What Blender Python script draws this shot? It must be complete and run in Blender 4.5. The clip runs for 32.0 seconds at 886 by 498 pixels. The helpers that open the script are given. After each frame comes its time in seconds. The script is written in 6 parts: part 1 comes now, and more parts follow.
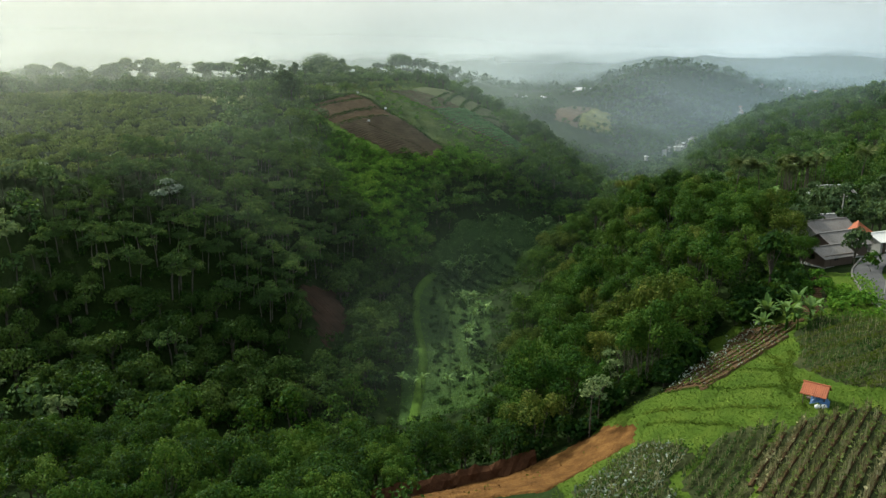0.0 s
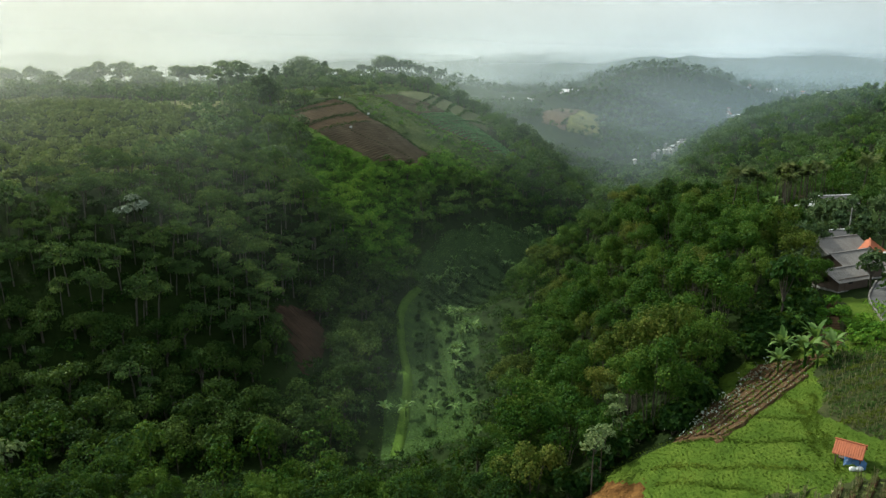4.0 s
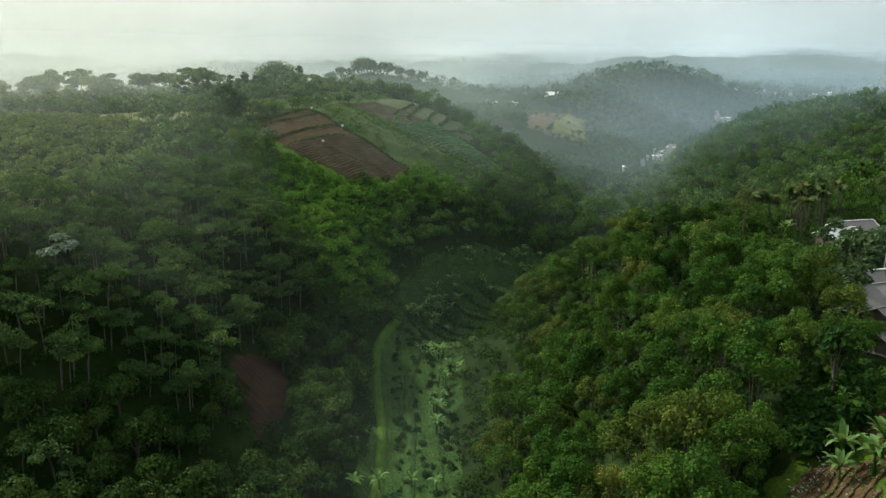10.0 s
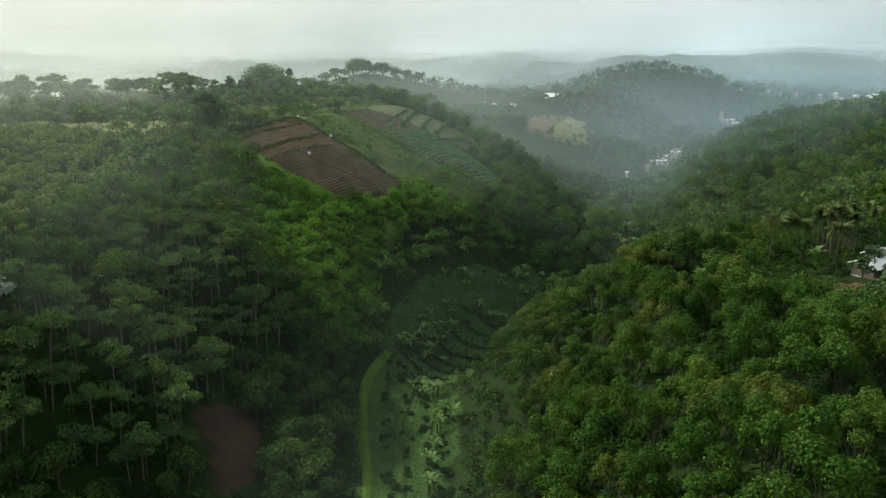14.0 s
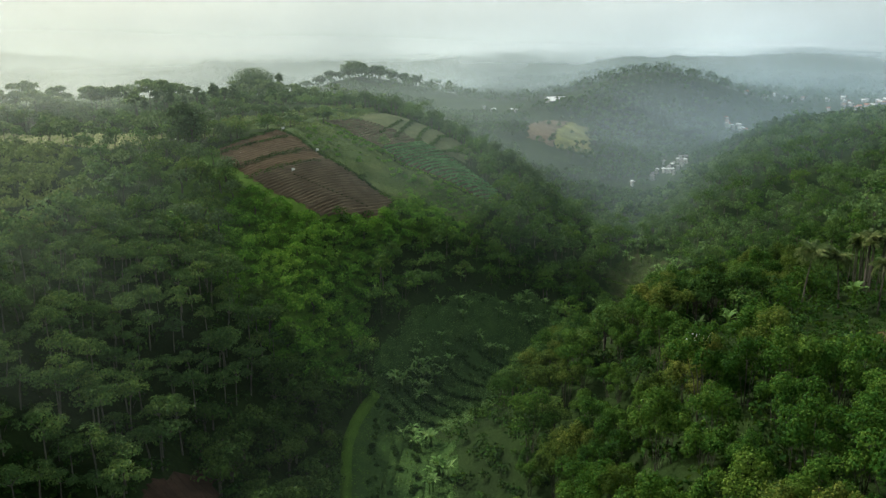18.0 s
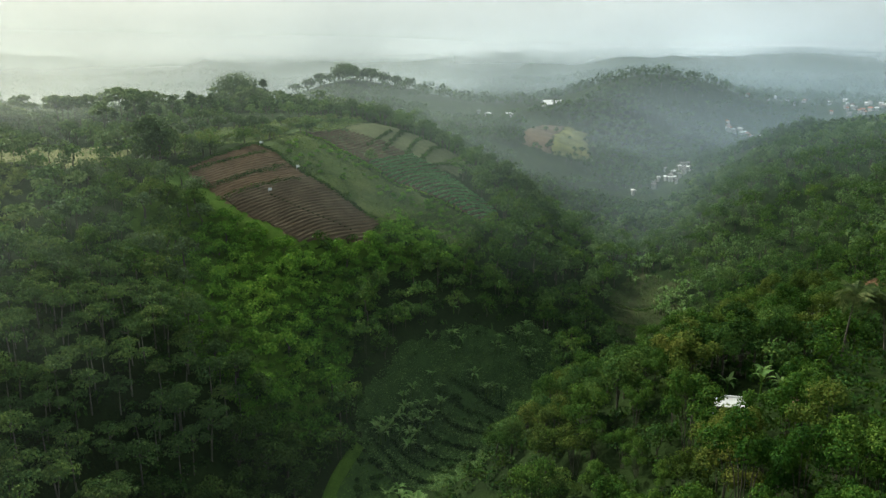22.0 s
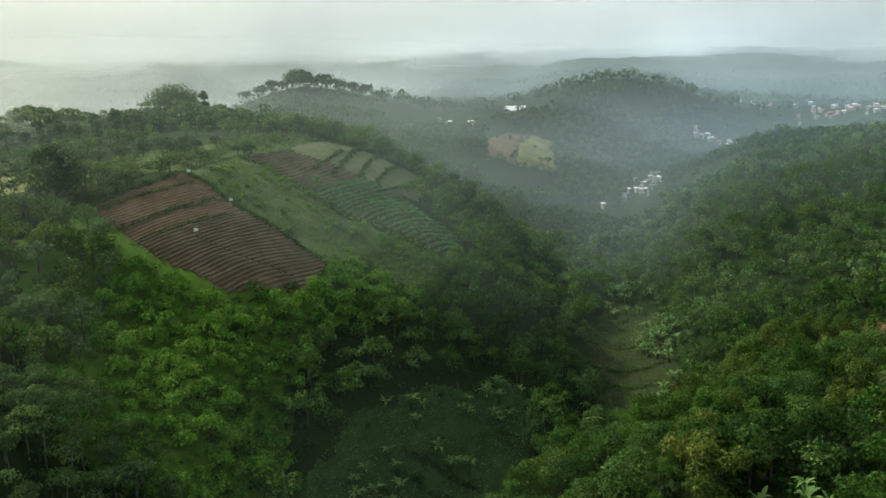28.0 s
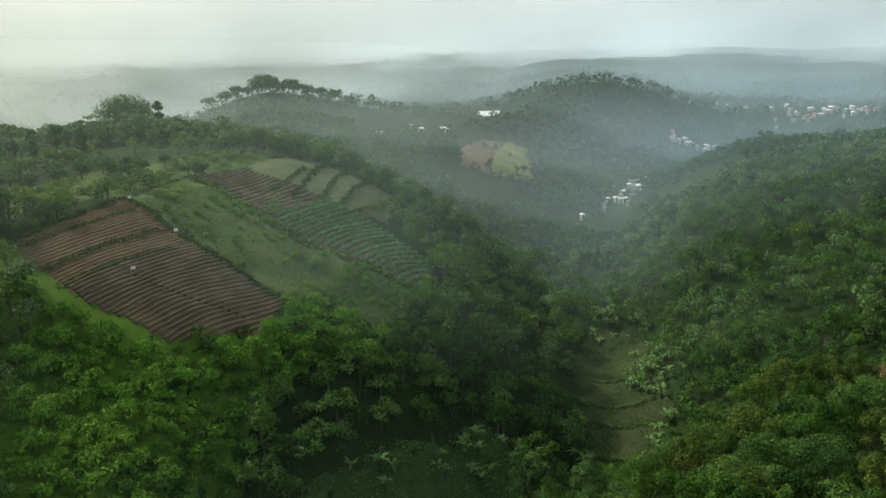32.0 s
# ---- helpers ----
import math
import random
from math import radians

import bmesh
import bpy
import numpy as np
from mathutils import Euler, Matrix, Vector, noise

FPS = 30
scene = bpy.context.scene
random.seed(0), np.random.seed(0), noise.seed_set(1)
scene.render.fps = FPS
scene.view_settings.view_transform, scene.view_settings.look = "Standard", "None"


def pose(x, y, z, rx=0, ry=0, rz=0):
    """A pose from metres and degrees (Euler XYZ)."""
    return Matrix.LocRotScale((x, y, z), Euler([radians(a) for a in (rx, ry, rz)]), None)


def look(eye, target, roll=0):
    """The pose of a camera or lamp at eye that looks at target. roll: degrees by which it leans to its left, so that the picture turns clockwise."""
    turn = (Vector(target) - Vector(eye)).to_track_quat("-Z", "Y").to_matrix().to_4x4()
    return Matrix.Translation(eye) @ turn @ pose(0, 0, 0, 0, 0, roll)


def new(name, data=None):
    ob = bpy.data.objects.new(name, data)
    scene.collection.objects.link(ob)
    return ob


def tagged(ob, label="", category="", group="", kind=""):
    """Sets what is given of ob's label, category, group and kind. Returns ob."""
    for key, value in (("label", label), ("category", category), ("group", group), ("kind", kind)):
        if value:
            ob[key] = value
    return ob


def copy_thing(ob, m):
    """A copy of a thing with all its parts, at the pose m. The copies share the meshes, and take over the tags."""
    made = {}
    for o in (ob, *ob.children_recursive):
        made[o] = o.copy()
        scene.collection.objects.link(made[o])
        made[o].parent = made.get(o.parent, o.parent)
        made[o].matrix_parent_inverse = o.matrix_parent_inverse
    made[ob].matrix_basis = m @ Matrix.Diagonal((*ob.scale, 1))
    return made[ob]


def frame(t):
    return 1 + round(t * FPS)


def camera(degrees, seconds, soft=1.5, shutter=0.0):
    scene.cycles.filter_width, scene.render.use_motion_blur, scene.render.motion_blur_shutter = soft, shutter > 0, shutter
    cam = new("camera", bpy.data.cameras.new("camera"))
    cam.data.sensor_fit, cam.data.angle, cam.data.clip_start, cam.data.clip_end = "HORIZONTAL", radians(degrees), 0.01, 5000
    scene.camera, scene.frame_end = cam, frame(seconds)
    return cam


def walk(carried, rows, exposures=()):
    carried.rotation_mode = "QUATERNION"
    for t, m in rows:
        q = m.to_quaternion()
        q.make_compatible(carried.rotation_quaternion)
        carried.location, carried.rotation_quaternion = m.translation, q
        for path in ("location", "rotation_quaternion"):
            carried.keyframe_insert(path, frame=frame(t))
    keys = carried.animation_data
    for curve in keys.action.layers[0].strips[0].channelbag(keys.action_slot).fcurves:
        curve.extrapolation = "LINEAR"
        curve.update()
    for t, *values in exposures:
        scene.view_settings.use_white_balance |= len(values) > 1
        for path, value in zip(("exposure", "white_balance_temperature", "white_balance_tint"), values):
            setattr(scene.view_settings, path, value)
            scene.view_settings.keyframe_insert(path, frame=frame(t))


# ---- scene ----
cam = camera(57.2, 32.0)
METRES, EYE, TILT, LEAN, TURN = 150.0, 72.0, -14.0, 0.0, 0.0
EXPOSURE = 0.22
ROWS = [
    (0.0, 0.0, 0.0, 0.0, 0.0, 0.0, -0.0),
    (0.5, 0.0003, 0.0084, 0.0028, -0.08, -0.0, 0.03),
    (1.0, 0.0007, 0.017, 0.0059, -0.15, 0.01, 0.06),
    (1.5, 0.0013, 0.0259, 0.0092, -0.24, 0.01, 0.1),
    (2.0, 0.0016, 0.0353, 0.0125, -0.38, 0.01, 0.14),
    (2.5, 0.0021, 0.0449, 0.016, -0.51, 0.02, 0.18),
    (3.0, 0.0025, 0.0543, 0.0195, -0.65, 0.01, 0.24),
    (3.5, 0.0028, 0.0637, 0.0229, -0.79, 0.0, 0.28),
    (5.5, 0.0044, 0.1041, 0.0378, -1.32, 0.0, 0.47),
    (6.0, 0.0053, 0.1161, 0.0423, -1.45, 0.0, 0.52),
    (6.5, 0.0061, 0.1269, 0.0462, -1.54, -0.01, 0.56),
    (7.0, 0.0069, 0.1395, 0.0508, -1.68, -0.0, 0.58),
    (7.5, 0.0078, 0.1507, 0.0552, -1.76, -0.02, 0.62),
    (8.0, 0.0088, 0.1642, 0.0603, -1.86, -0.04, 0.65),
    (8.5, 0.0098, 0.1765, 0.0649, -1.92, -0.05, 0.68),
    (9.0, 0.0109, 0.1913, 0.0703, -1.97, -0.07, 0.72),
    (9.5, 0.0118, 0.2046, 0.0751, -2.01, -0.08, 0.73),
    (10.0, 0.0131, 0.2203, 0.0807, -2.06, -0.08, 0.76),
    (10.5, 0.0144, 0.2343, 0.0858, -2.1, -0.1, 0.78),
    (11.0, 0.0158, 0.2509, 0.0917, -2.15, -0.12, 0.81),
    (11.5, 0.017, 0.2656, 0.0969, -2.18, -0.13, 0.82),
    (12.0, 0.0184, 0.2821, 0.1033, -2.18, -0.17, 0.81),
    (12.5, 0.0197, 0.2972, 0.1087, -2.18, -0.17, 0.81),
    (13.0, 0.0212, 0.3144, 0.1152, -2.18, -0.21, 0.82),
    (13.5, 0.0226, 0.3296, 0.1208, -2.18, -0.22, 0.82),
    (14.0, 0.0243, 0.3469, 0.1271, -2.18, -0.24, 0.82),
    (14.5, 0.0259, 0.3621, 0.1329, -2.18, -0.26, 0.82),
    (16.5, 0.0329, 0.4278, 0.1558, -2.2, -0.24, 0.81),
    (17.0, 0.0344, 0.4455, 0.1624, -2.22, -0.26, 0.8),
    (17.5, 0.0361, 0.4612, 0.1678, -2.23, -0.24, 0.81),
    (18.0, 0.0378, 0.479, 0.1742, -2.23, -0.25, 0.8),
    (18.5, 0.0394, 0.4949, 0.1797, -2.24, -0.25, 0.8),
    (19.0, 0.0409, 0.5125, 0.1865, -2.28, -0.27, 0.77),
    (19.5, 0.0423, 0.528, 0.1923, -2.28, -0.28, 0.78),
    (20.0, 0.0439, 0.5458, 0.199, -2.3, -0.3, 0.78),
    (20.5, 0.0454, 0.5614, 0.2045, -2.32, -0.3, 0.8),
    (21.0, 0.047, 0.579, 0.2112, -2.38, -0.31, 0.82),
    (21.5, 0.0484, 0.5944, 0.2167, -2.48, -0.3, 0.84),
    (22.0, 0.0501, 0.612, 0.2232, -2.6, -0.32, 0.88),
    (22.5, 0.0515, 0.6272, 0.2287, -2.75, -0.32, 0.92),
    (23.0, 0.0532, 0.6447, 0.235, -2.91, -0.32, 0.99),
    (23.5, 0.0547, 0.6599, 0.2404, -3.07, -0.32, 1.05),
    (24.0, 0.0563, 0.6773, 0.2467, -3.26, -0.34, 1.11),
    (24.5, 0.0579, 0.6923, 0.2522, -3.43, -0.34, 1.18),
    (25.0, 0.0598, 0.7085, 0.2583, -3.64, -0.37, 1.26),
    (25.5, 0.0615, 0.7247, 0.2642, -3.87, -0.39, 1.34),
    (27.5, 0.0693, 0.789, 0.286, -4.9, -0.34, 1.7),
    (28.0, 0.0709, 0.8055, 0.2919, -5.2, -0.35, 1.8),
    (28.5, 0.0728, 0.8217, 0.2977, -5.48, -0.37, 1.89),
    (29.0, 0.0747, 0.8381, 0.3036, -5.79, -0.4, 1.99),
    (29.5, 0.0768, 0.8544, 0.3094, -6.06, -0.4, 2.08),
    (30.0, 0.079, 0.8707, 0.3154, -6.3, -0.42, 2.17),
    (30.5, 0.0813, 0.8869, 0.3213, -6.52, -0.43, 2.25),
    (31.0, 0.0837, 0.9034, 0.3272, -6.75, -0.44, 2.35),
    (31.5, 0.0865, 0.9198, 0.3332, -6.92, -0.45, 2.41),
    (32.0, 0.0889, 0.936, 0.3394, -7.04, -0.37, 2.44),
]
walk(cam, [(t, pose(0, 0, EYE, TILT, LEAN, TURN) @ pose(METRES * x, METRES * y, METRES * z, 90 + pitch, roll, yaw)) for t, x, y, z, yaw, pitch, roll in ROWS],
     [(0.0, EXPOSURE, 6200, 4), (32.0, EXPOSURE, 6200, 4)])

# ---------------------------------------------------------------- sky, sun
# Sheets that imitate far haze: distance, full below, gone above, thickness.
HAZE_SHEETS = [(455, 10, 95, 0.06), (530, 5, 85, 0.085), (620, 5, 80, 0.13), (730, 5, 85, 0.16), (870, 20, 100, 0.2), (980, 20, 105, 0.16), (1080, 20, 110, 0.2), (1400, 10, 170, 0.26), (2000, 10, 260, 0.42), (3000, 10, 420, 0.7), (3900, 10, 700, 0.85)]
scene.cycles.transparent_max_bounces = 48
SUN_ELEVATION, SUN_AZIMUTH = 40.0, -48.0      # degrees; azimuth from straight ahead, minus to the west
world = bpy.data.worlds.new("hazy_sky")
scene.world = world
world.use_nodes = True
wn, wl = world.node_tree.nodes, world.node_tree.links
wn.clear()
w_out, w_add = wn.new("ShaderNodeOutputWorld"), wn.new("ShaderNodeAddShader")
w_sky, w_clear, w_cloud = wn.new("ShaderNodeTexSky"), wn.new("ShaderNodeBackground"), wn.new("ShaderNodeBackground")
w_sky.sky_type, w_sky.sun_disc = "NISHITA", False
w_sky.sun_elevation, w_sky.sun_rotation = radians(SUN_ELEVATION), radians(SUN_AZIMUTH)
w_sky.dust_density, w_sky.air_density = 5.0, 1.2
w_clear.inputs["Strength"].default_value = 0.09
w_cloud.inputs["Color"].default_value = (0.985, 1.0, 0.935, 1)
w_cloud.inputs["Strength"].default_value = 0.53
wl.new(w_sky.outputs[0], w_clear.inputs["Color"])
wl.new(w_clear.outputs[0], w_add.inputs[0])
wl.new(w_cloud.outputs[0], w_add.inputs[1])
wl.new(w_add.outputs[0], w_out.inputs["Surface"])

sun = new("sun", bpy.data.lights.new("sun", "SUN"))
sun.data.energy, sun.data.angle, sun.data.color = 5.0, radians(4), (1.0, 0.96, 0.87)
sun_way = Vector((math.sin(radians(SUN_AZIMUTH)) * math.cos(radians(SUN_ELEVATION)),
                  math.cos(radians(SUN_AZIMUTH)) * math.cos(radians(SUN_ELEVATION)), math.sin(radians(SUN_ELEVATION))))
sun.matrix_world = look(sun_way * 300, (0, 0, 0))


# ---------------------------------------------------------------- materials
def material(name):
    m = bpy.data.materials.new(name)
    m.use_nodes = True
    return m, m.node_tree.nodes, m.node_tree.links, m.node_tree.nodes["Principled BSDF"]


def math_node(n, l, op, a, b):
    k = n.new("ShaderNodeMath")
    k.operation = op
    for i, v in enumerate((a, b)):
        if isinstance(v, (int, float)):
            k.inputs[i].default_value = v
        else:
            l.new(v, k.inputs[i])
    return k.outputs[0]


def noise_node(n, l, scale, detail=4.0, rough=0.6, coords="Object"):
    c, k = n.new("ShaderNodeTexCoord"), n.new("ShaderNodeTexNoise")
    k.inputs["Scale"].default_value, k.inputs["Detail"].default_value, k.inputs["Roughness"].default_value = scale, detail, rough
    if coords == "World":
        g = n.new("ShaderNodeNewGeometry")
        l.new(g.outputs["Position"], k.inputs["Vector"])
    else:
        l.new(c.outputs[coords], k.inputs["Vector"])
    return k.outputs["Fac"]


def ramp_node(n, l, fac, stops):
    k = n.new("ShaderNodeValToRGB")
    e = k.color_ramp.elements
    while len(e) < len(stops):
        e.new(0.5)
    for i, (p, c) in enumerate(stops):
        e[i].position, e[i].color = p, (*c, 1)
    l.new(fac, k.inputs["Fac"])
    return k.outputs["Color"]


def mix_node(n, l, fac, a, b, blend="MIX"):
    k = n.new("ShaderNodeMix")
    k.data_type, k.blend_type = "RGBA", blend
    for i, v in ((0, fac), (6, a), (7, b)):
        if isinstance(v, (int, float)):
            k.inputs[i].default_value = v
        elif isinstance(v, tuple):
            k.inputs[i].default_value = (*v, 1)
        else:
            l.new(v, k.inputs[i])
    return k.outputs[2]


def bump_node(n, l, fac, p, strength, distance):
    k = n.new("ShaderNodeBump")
    k.inputs["Strength"].default_value, k.inputs["Distance"].default_value = strength, distance
    l.new(fac, k.inputs["Height"])
    l.new(k.outputs["Normal"], p.inputs["Normal"])


def foliage(name, dark, mid, light, tree=0.16, through_light=0.2, gloss=0.55, leafy=0.5):
    """Leaves: every tree-sized patch and every leaf has its own shade of green."""
    m, n, l, p = material(name)
    g, o = n.new("ShaderNodeNewGeometry"), n.new("ShaderNodeObjectInfo")
    fac = math_node(n, l, "MULTIPLY", g.outputs["Random Per Island"], leafy)
    fac = math_node(n, l, "ADD", fac, math_node(n, l, "MULTIPLY", o.outputs["Random"], 0.3))
    fac = math_node(n, l, "ADD", fac, math_node(n, l, "MULTIPLY", noise_node(n, l, tree, 3, 0.7, "World"), 1.15))
    fac = math_node(n, l, "SUBTRACT", fac, 0.24 + leafy / 2)
    col = ramp_node(n, l, fac, [(0.12, dark), (0.48, mid), (0.9, light)])
    l.new(col, p.inputs["Base Color"])
    p.inputs["Roughness"].default_value = gloss
    p.inputs["Specular IOR Level"].default_value = 0.03
    t, s, out = n.new("ShaderNodeBsdfTranslucent"), n.new("ShaderNodeMixShader"), n["Material Output"]
    l.new(mix_node(n, l, 0.35, col, (0.16, 0.24, 0.02)), t.inputs["Color"])
    s.inputs[0].default_value = through_light
    l.new(p.outputs[0], s.inputs[1])
    l.new(t.outputs[0], s.inputs[2])
    l.new(s.outputs[0], out.inputs["Surface"])
    return m


def earth(name, stops, scale=0.5, fine=6.0, rough=0.95, relief=0.15, coords="World"):
    """Soil, grass, plaster and the like: stains at one scale, grain at another, and relief."""
    m, n, l, p = material(name)
    big, small = noise_node(n, l, scale, 4, 0.6, coords), noise_node(n, l, fine, 3, 0.7, coords)
    fac = math_node(n, l, "ADD", math_node(n, l, "MULTIPLY", big, 0.65), math_node(n, l, "MULTIPLY", small, 0.35))
    l.new(ramp_node(n, l, fac, stops), p.inputs["Base Color"])
    p.inputs["Roughness"].default_value, p.inputs["Specular IOR Level"].default_value = rough, 0.04
    bump_node(n, l, small, p, 0.7, relief)
    return m


# Darkened: deep shade among the near trees is put into this colour.
M_BROAD_SHADED = foliage("shaded_broad_leaves", (0.0035, 0.0122, 0.0026), (0.0113, 0.0348, 0.0061), (0.0383, 0.0818, 0.0122))
# Paled so that distance haze sits in the leaf colour.
M_FEATHER_HAZED = foliage("hazed_feathery_leaves", (0.050, 0.082, 0.036), (0.125, 0.175, 0.070), (0.22, 0.26, 0.105))
M_BAMBOO = foliage("bamboo_leaves", (0.0052, 0.0218, 0.0026), (0.0261, 0.0696, 0.0087), (0.0870, 0.1322, 0.0191), 0.075, 0.22, leafy=0.45)
M_SHRUB = foliage("shrub_leaves", (0.020, 0.062, 0.009), (0.066, 0.158, 0.016), (0.155, 0.26, 0.030), 0.06, 0.3)
# Greyed and lightened: haze on far trees is held in this colour.
M_DARK = foliage("hazed_dark_leaves", (0.018, 0.034, 0.015), (0.045, 0.078, 0.032), (0.092, 0.128, 0.050))
M_PALM = foliage("palm_fronds", (0.022, 0.036, 0.012), (0.056, 0.080, 0.024), (0.125, 0.130, 0.048))
M_BANANA = foliage("banana_leaf", (0.034, 0.075, 0.016), (0.085, 0.155, 0.040), (0.17, 0.24, 0.08), 0.3, 0.3, 0.4)
M_CROP = foliage("crop_leaves", (0.035, 0.09, 0.035), (0.07, 0.15, 0.065), (0.13, 0.23, 0.10), 0.4)
M_STRAW = foliage("dry_stalks", (0.09, 0.085, 0.04), (0.2, 0.19, 0.09), (0.36, 0.34, 0.2), 0.5, 0.2, 0.8)
M_SILVER = foliage("silver_leaves", (0.09, 0.12, 0.08), (0.2, 0.24, 0.18), (0.42, 0.46, 0.4), 0.6, 0.2)
M_BARK = earth("bark", [(0.25, (0.035, 0.03, 0.022)), (0.6, (0.085, 0.076, 0.058)), (0.85, (0.19, 0.175, 0.145))], 0.9, 9, 0.9, 0.05)
M_PALE_BARK = earth("pale_bark", [(0.25, (0.05, 0.046, 0.034)), (0.6, (0.11, 0.10, 0.08)), (0.85, (0.22, 0.21, 0.18))], 0.9, 9, 0.9, 0.05)
# Darkened: shade under and between the trees is put into this colour.
M_GROUND = earth("shaded_forest_floor", [(0.25, (0.006, 0.010, 0.003)), (0.5, (0.012, 0.022, 0.005)), (0.8, (0.026, 0.042, 0.010))], 0.06, 1.1, 0.95, 0.4)
M_GRASS = earth("grass", [(0.25, (0.020, 0.036, 0.005)), (0.45, (0.040, 0.072, 0.008)), (0.62, (0.066, 0.100, 0.013)), (0.8, (0.12, 0.12, 0.024))], 0.35, 4.0, 0.9, 0.2)
M_MEADOW = earth("damp_meadow", [(0.25, (0.012, 0.027, 0.006)), (0.5, (0.025, 0.050, 0.011)), (0.78, (0.050, 0.084, 0.020))], 0.25, 2.4, 0.9, 0.25)
M_STRIP = earth("lush_grass", [(0.25, (0.026, 0.056, 0.006)), (0.5, (0.044, 0.084, 0.010)), (0.78, (0.074, 0.118, 0.017))], 0.3, 2.6, 0.9, 0.25)
M_PALE = earth("dry_meadow", [(0.25, (0.06, 0.068, 0.026)), (0.5, (0.11, 0.115, 0.046)), (0.78, (0.19, 0.18, 0.085))], 0.12, 1.4, 0.95, 0.2)
M_SOIL = earth("ploughed_soil", [(0.25, (0.044, 0.031, 0.018)), (0.5, (0.080, 0.058, 0.034)), (0.8, (0.14, 0.104, 0.064))], 0.18, 4, 0.97, 0.12)
M_DARKSOIL = earth("wet_soil", [(0.25, (0.020, 0.012, 0.008)), (0.5, (0.034, 0.021, 0.014)), (0.8, (0.062, 0.038, 0.026))], 0.3, 4, 0.97, 0.12)
M_CLAY = earth("orange_clay", [(0.25, (0.038, 0.020, 0.007)), (0.45, (0.085, 0.042, 0.013)), (0.62, (0.15, 0.078, 0.024)), (0.82, (0.21, 0.13, 0.05))], 0.45, 3.2, 0.97, 0.4)
# Lightened leaf copy: haze over the farther woods is put into the colour.
M_MIXED_HAZED = foliage("hazed_mixed_leaves", (0.020, 0.046, 0.016), (0.060, 0.110, 0.036), (0.125, 0.178, 0.055), 0.09, 0.25)
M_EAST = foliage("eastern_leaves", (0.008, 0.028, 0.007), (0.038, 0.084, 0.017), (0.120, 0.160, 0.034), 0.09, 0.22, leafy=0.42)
M_PLANT = foliage("plantation_leaves", (0.024, 0.044, 0.016), (0.044, 0.090, 0.027), (0.128, 0.175, 0.044), 0.12)
M_BAMBOO_DRY = foliage("yellowing_bamboo_leaves", (0.0087, 0.0226, 0.0035), (0.0435, 0.0713, 0.0104), (0.1235, 0.1305, 0.0244), 0.09, 0.22, leafy=0.45)
M_LUSH = foliage("lush_blades", (0.040, 0.085, 0.010), (0.070, 0.135, 0.018), (0.120, 0.190, 0.030), 0.2, 0.3, leafy=0.3)
# Darkened: the shaded sides of backlit crowns are put into this colour.
M_SLOPE_SHADED = foliage("shaded_slope_leaves", (0.0070, 0.0209, 0.0052), (0.0278, 0.0592, 0.0122), (0.0800, 0.1201, 0.0261), 0.12, 0.2, leafy=0.42)
M_TURF = foliage("turf", (0.018, 0.036, 0.003), (0.043, 0.072, 0.006), (0.098, 0.112, 0.013), 0.2, 0.3, leafy=0.12)
M_BROWN = earth("crumbly_soil", [(0.25, (0.032, 0.019, 0.010)), (0.5, (0.064, 0.040, 0.020)), (0.8, (0.125, 0.086, 0.044))], 0.6, 5, 0.97, 0.12)
M_OLIVE = foliage("olive_scrub", (0.040, 0.062, 0.018), (0.095, 0.13, 0.036), (0.175, 0.20, 0.06), 0.05, 0.25)
M_BALK = earth("rough_grass", [(0.3, (0.018, 0.034, 0.010)), (0.5, (0.042, 0.064, 0.018)), (0.72, (0.085, 0.100, 0.034))], 0.11, 1.6, 0.9, 0.25)
M_DRY = earth("dry_soil", [(0.25, (0.044, 0.034, 0.021)), (0.5, (0.076, 0.060, 0.038)), (0.8, (0.125, 0.10, 0.065))], 0.18, 4, 0.97, 0.12)
M_FALLOW = earth("fallow_ground", [(0.25, (0.012, 0.019, 0.007)), (0.5, (0.027, 0.034, 0.012)), (0.8, (0.062, 0.060, 0.025))], 0.12, 1.8, 0.95, 0.25)
M_HAY = earth("yellowed_grass", [(0.3, (0.030, 0.042, 0.012)), (0.5, (0.080, 0.086, 0.026)), (0.7, (0.15, 0.14, 0.05))], 0.06, 0.5, 0.95, 0.2)
M_FAR_SOIL = earth("reddish_fallow", [(0.3, (0.030, 0.030, 0.016)), (0.5, (0.072, 0.056, 0.034)), (0.7, (0.12, 0.088, 0.058))], 0.06, 0.5, 0.95, 0.2)
M_TERRACE = earth("stubble", [(0.25, (0.030, 0.040, 0.018)), (0.5, (0.056, 0.066, 0.030)), (0.8, (0.095, 0.095, 0.048))], 0.2, 1.6, 0.95, 0.2)
M_ASPHALT = earth("asphalt", [(0.25, (0.05, 0.05, 0.05)), (0.6, (0.085, 0.085, 0.083)), (0.85, (0.13, 0.13, 0.125))], 0.5, 9, 0.85, 0.02)

# ---------------------------------------------------------------- tools for meshes
RNG = np.random.RandomState(11)


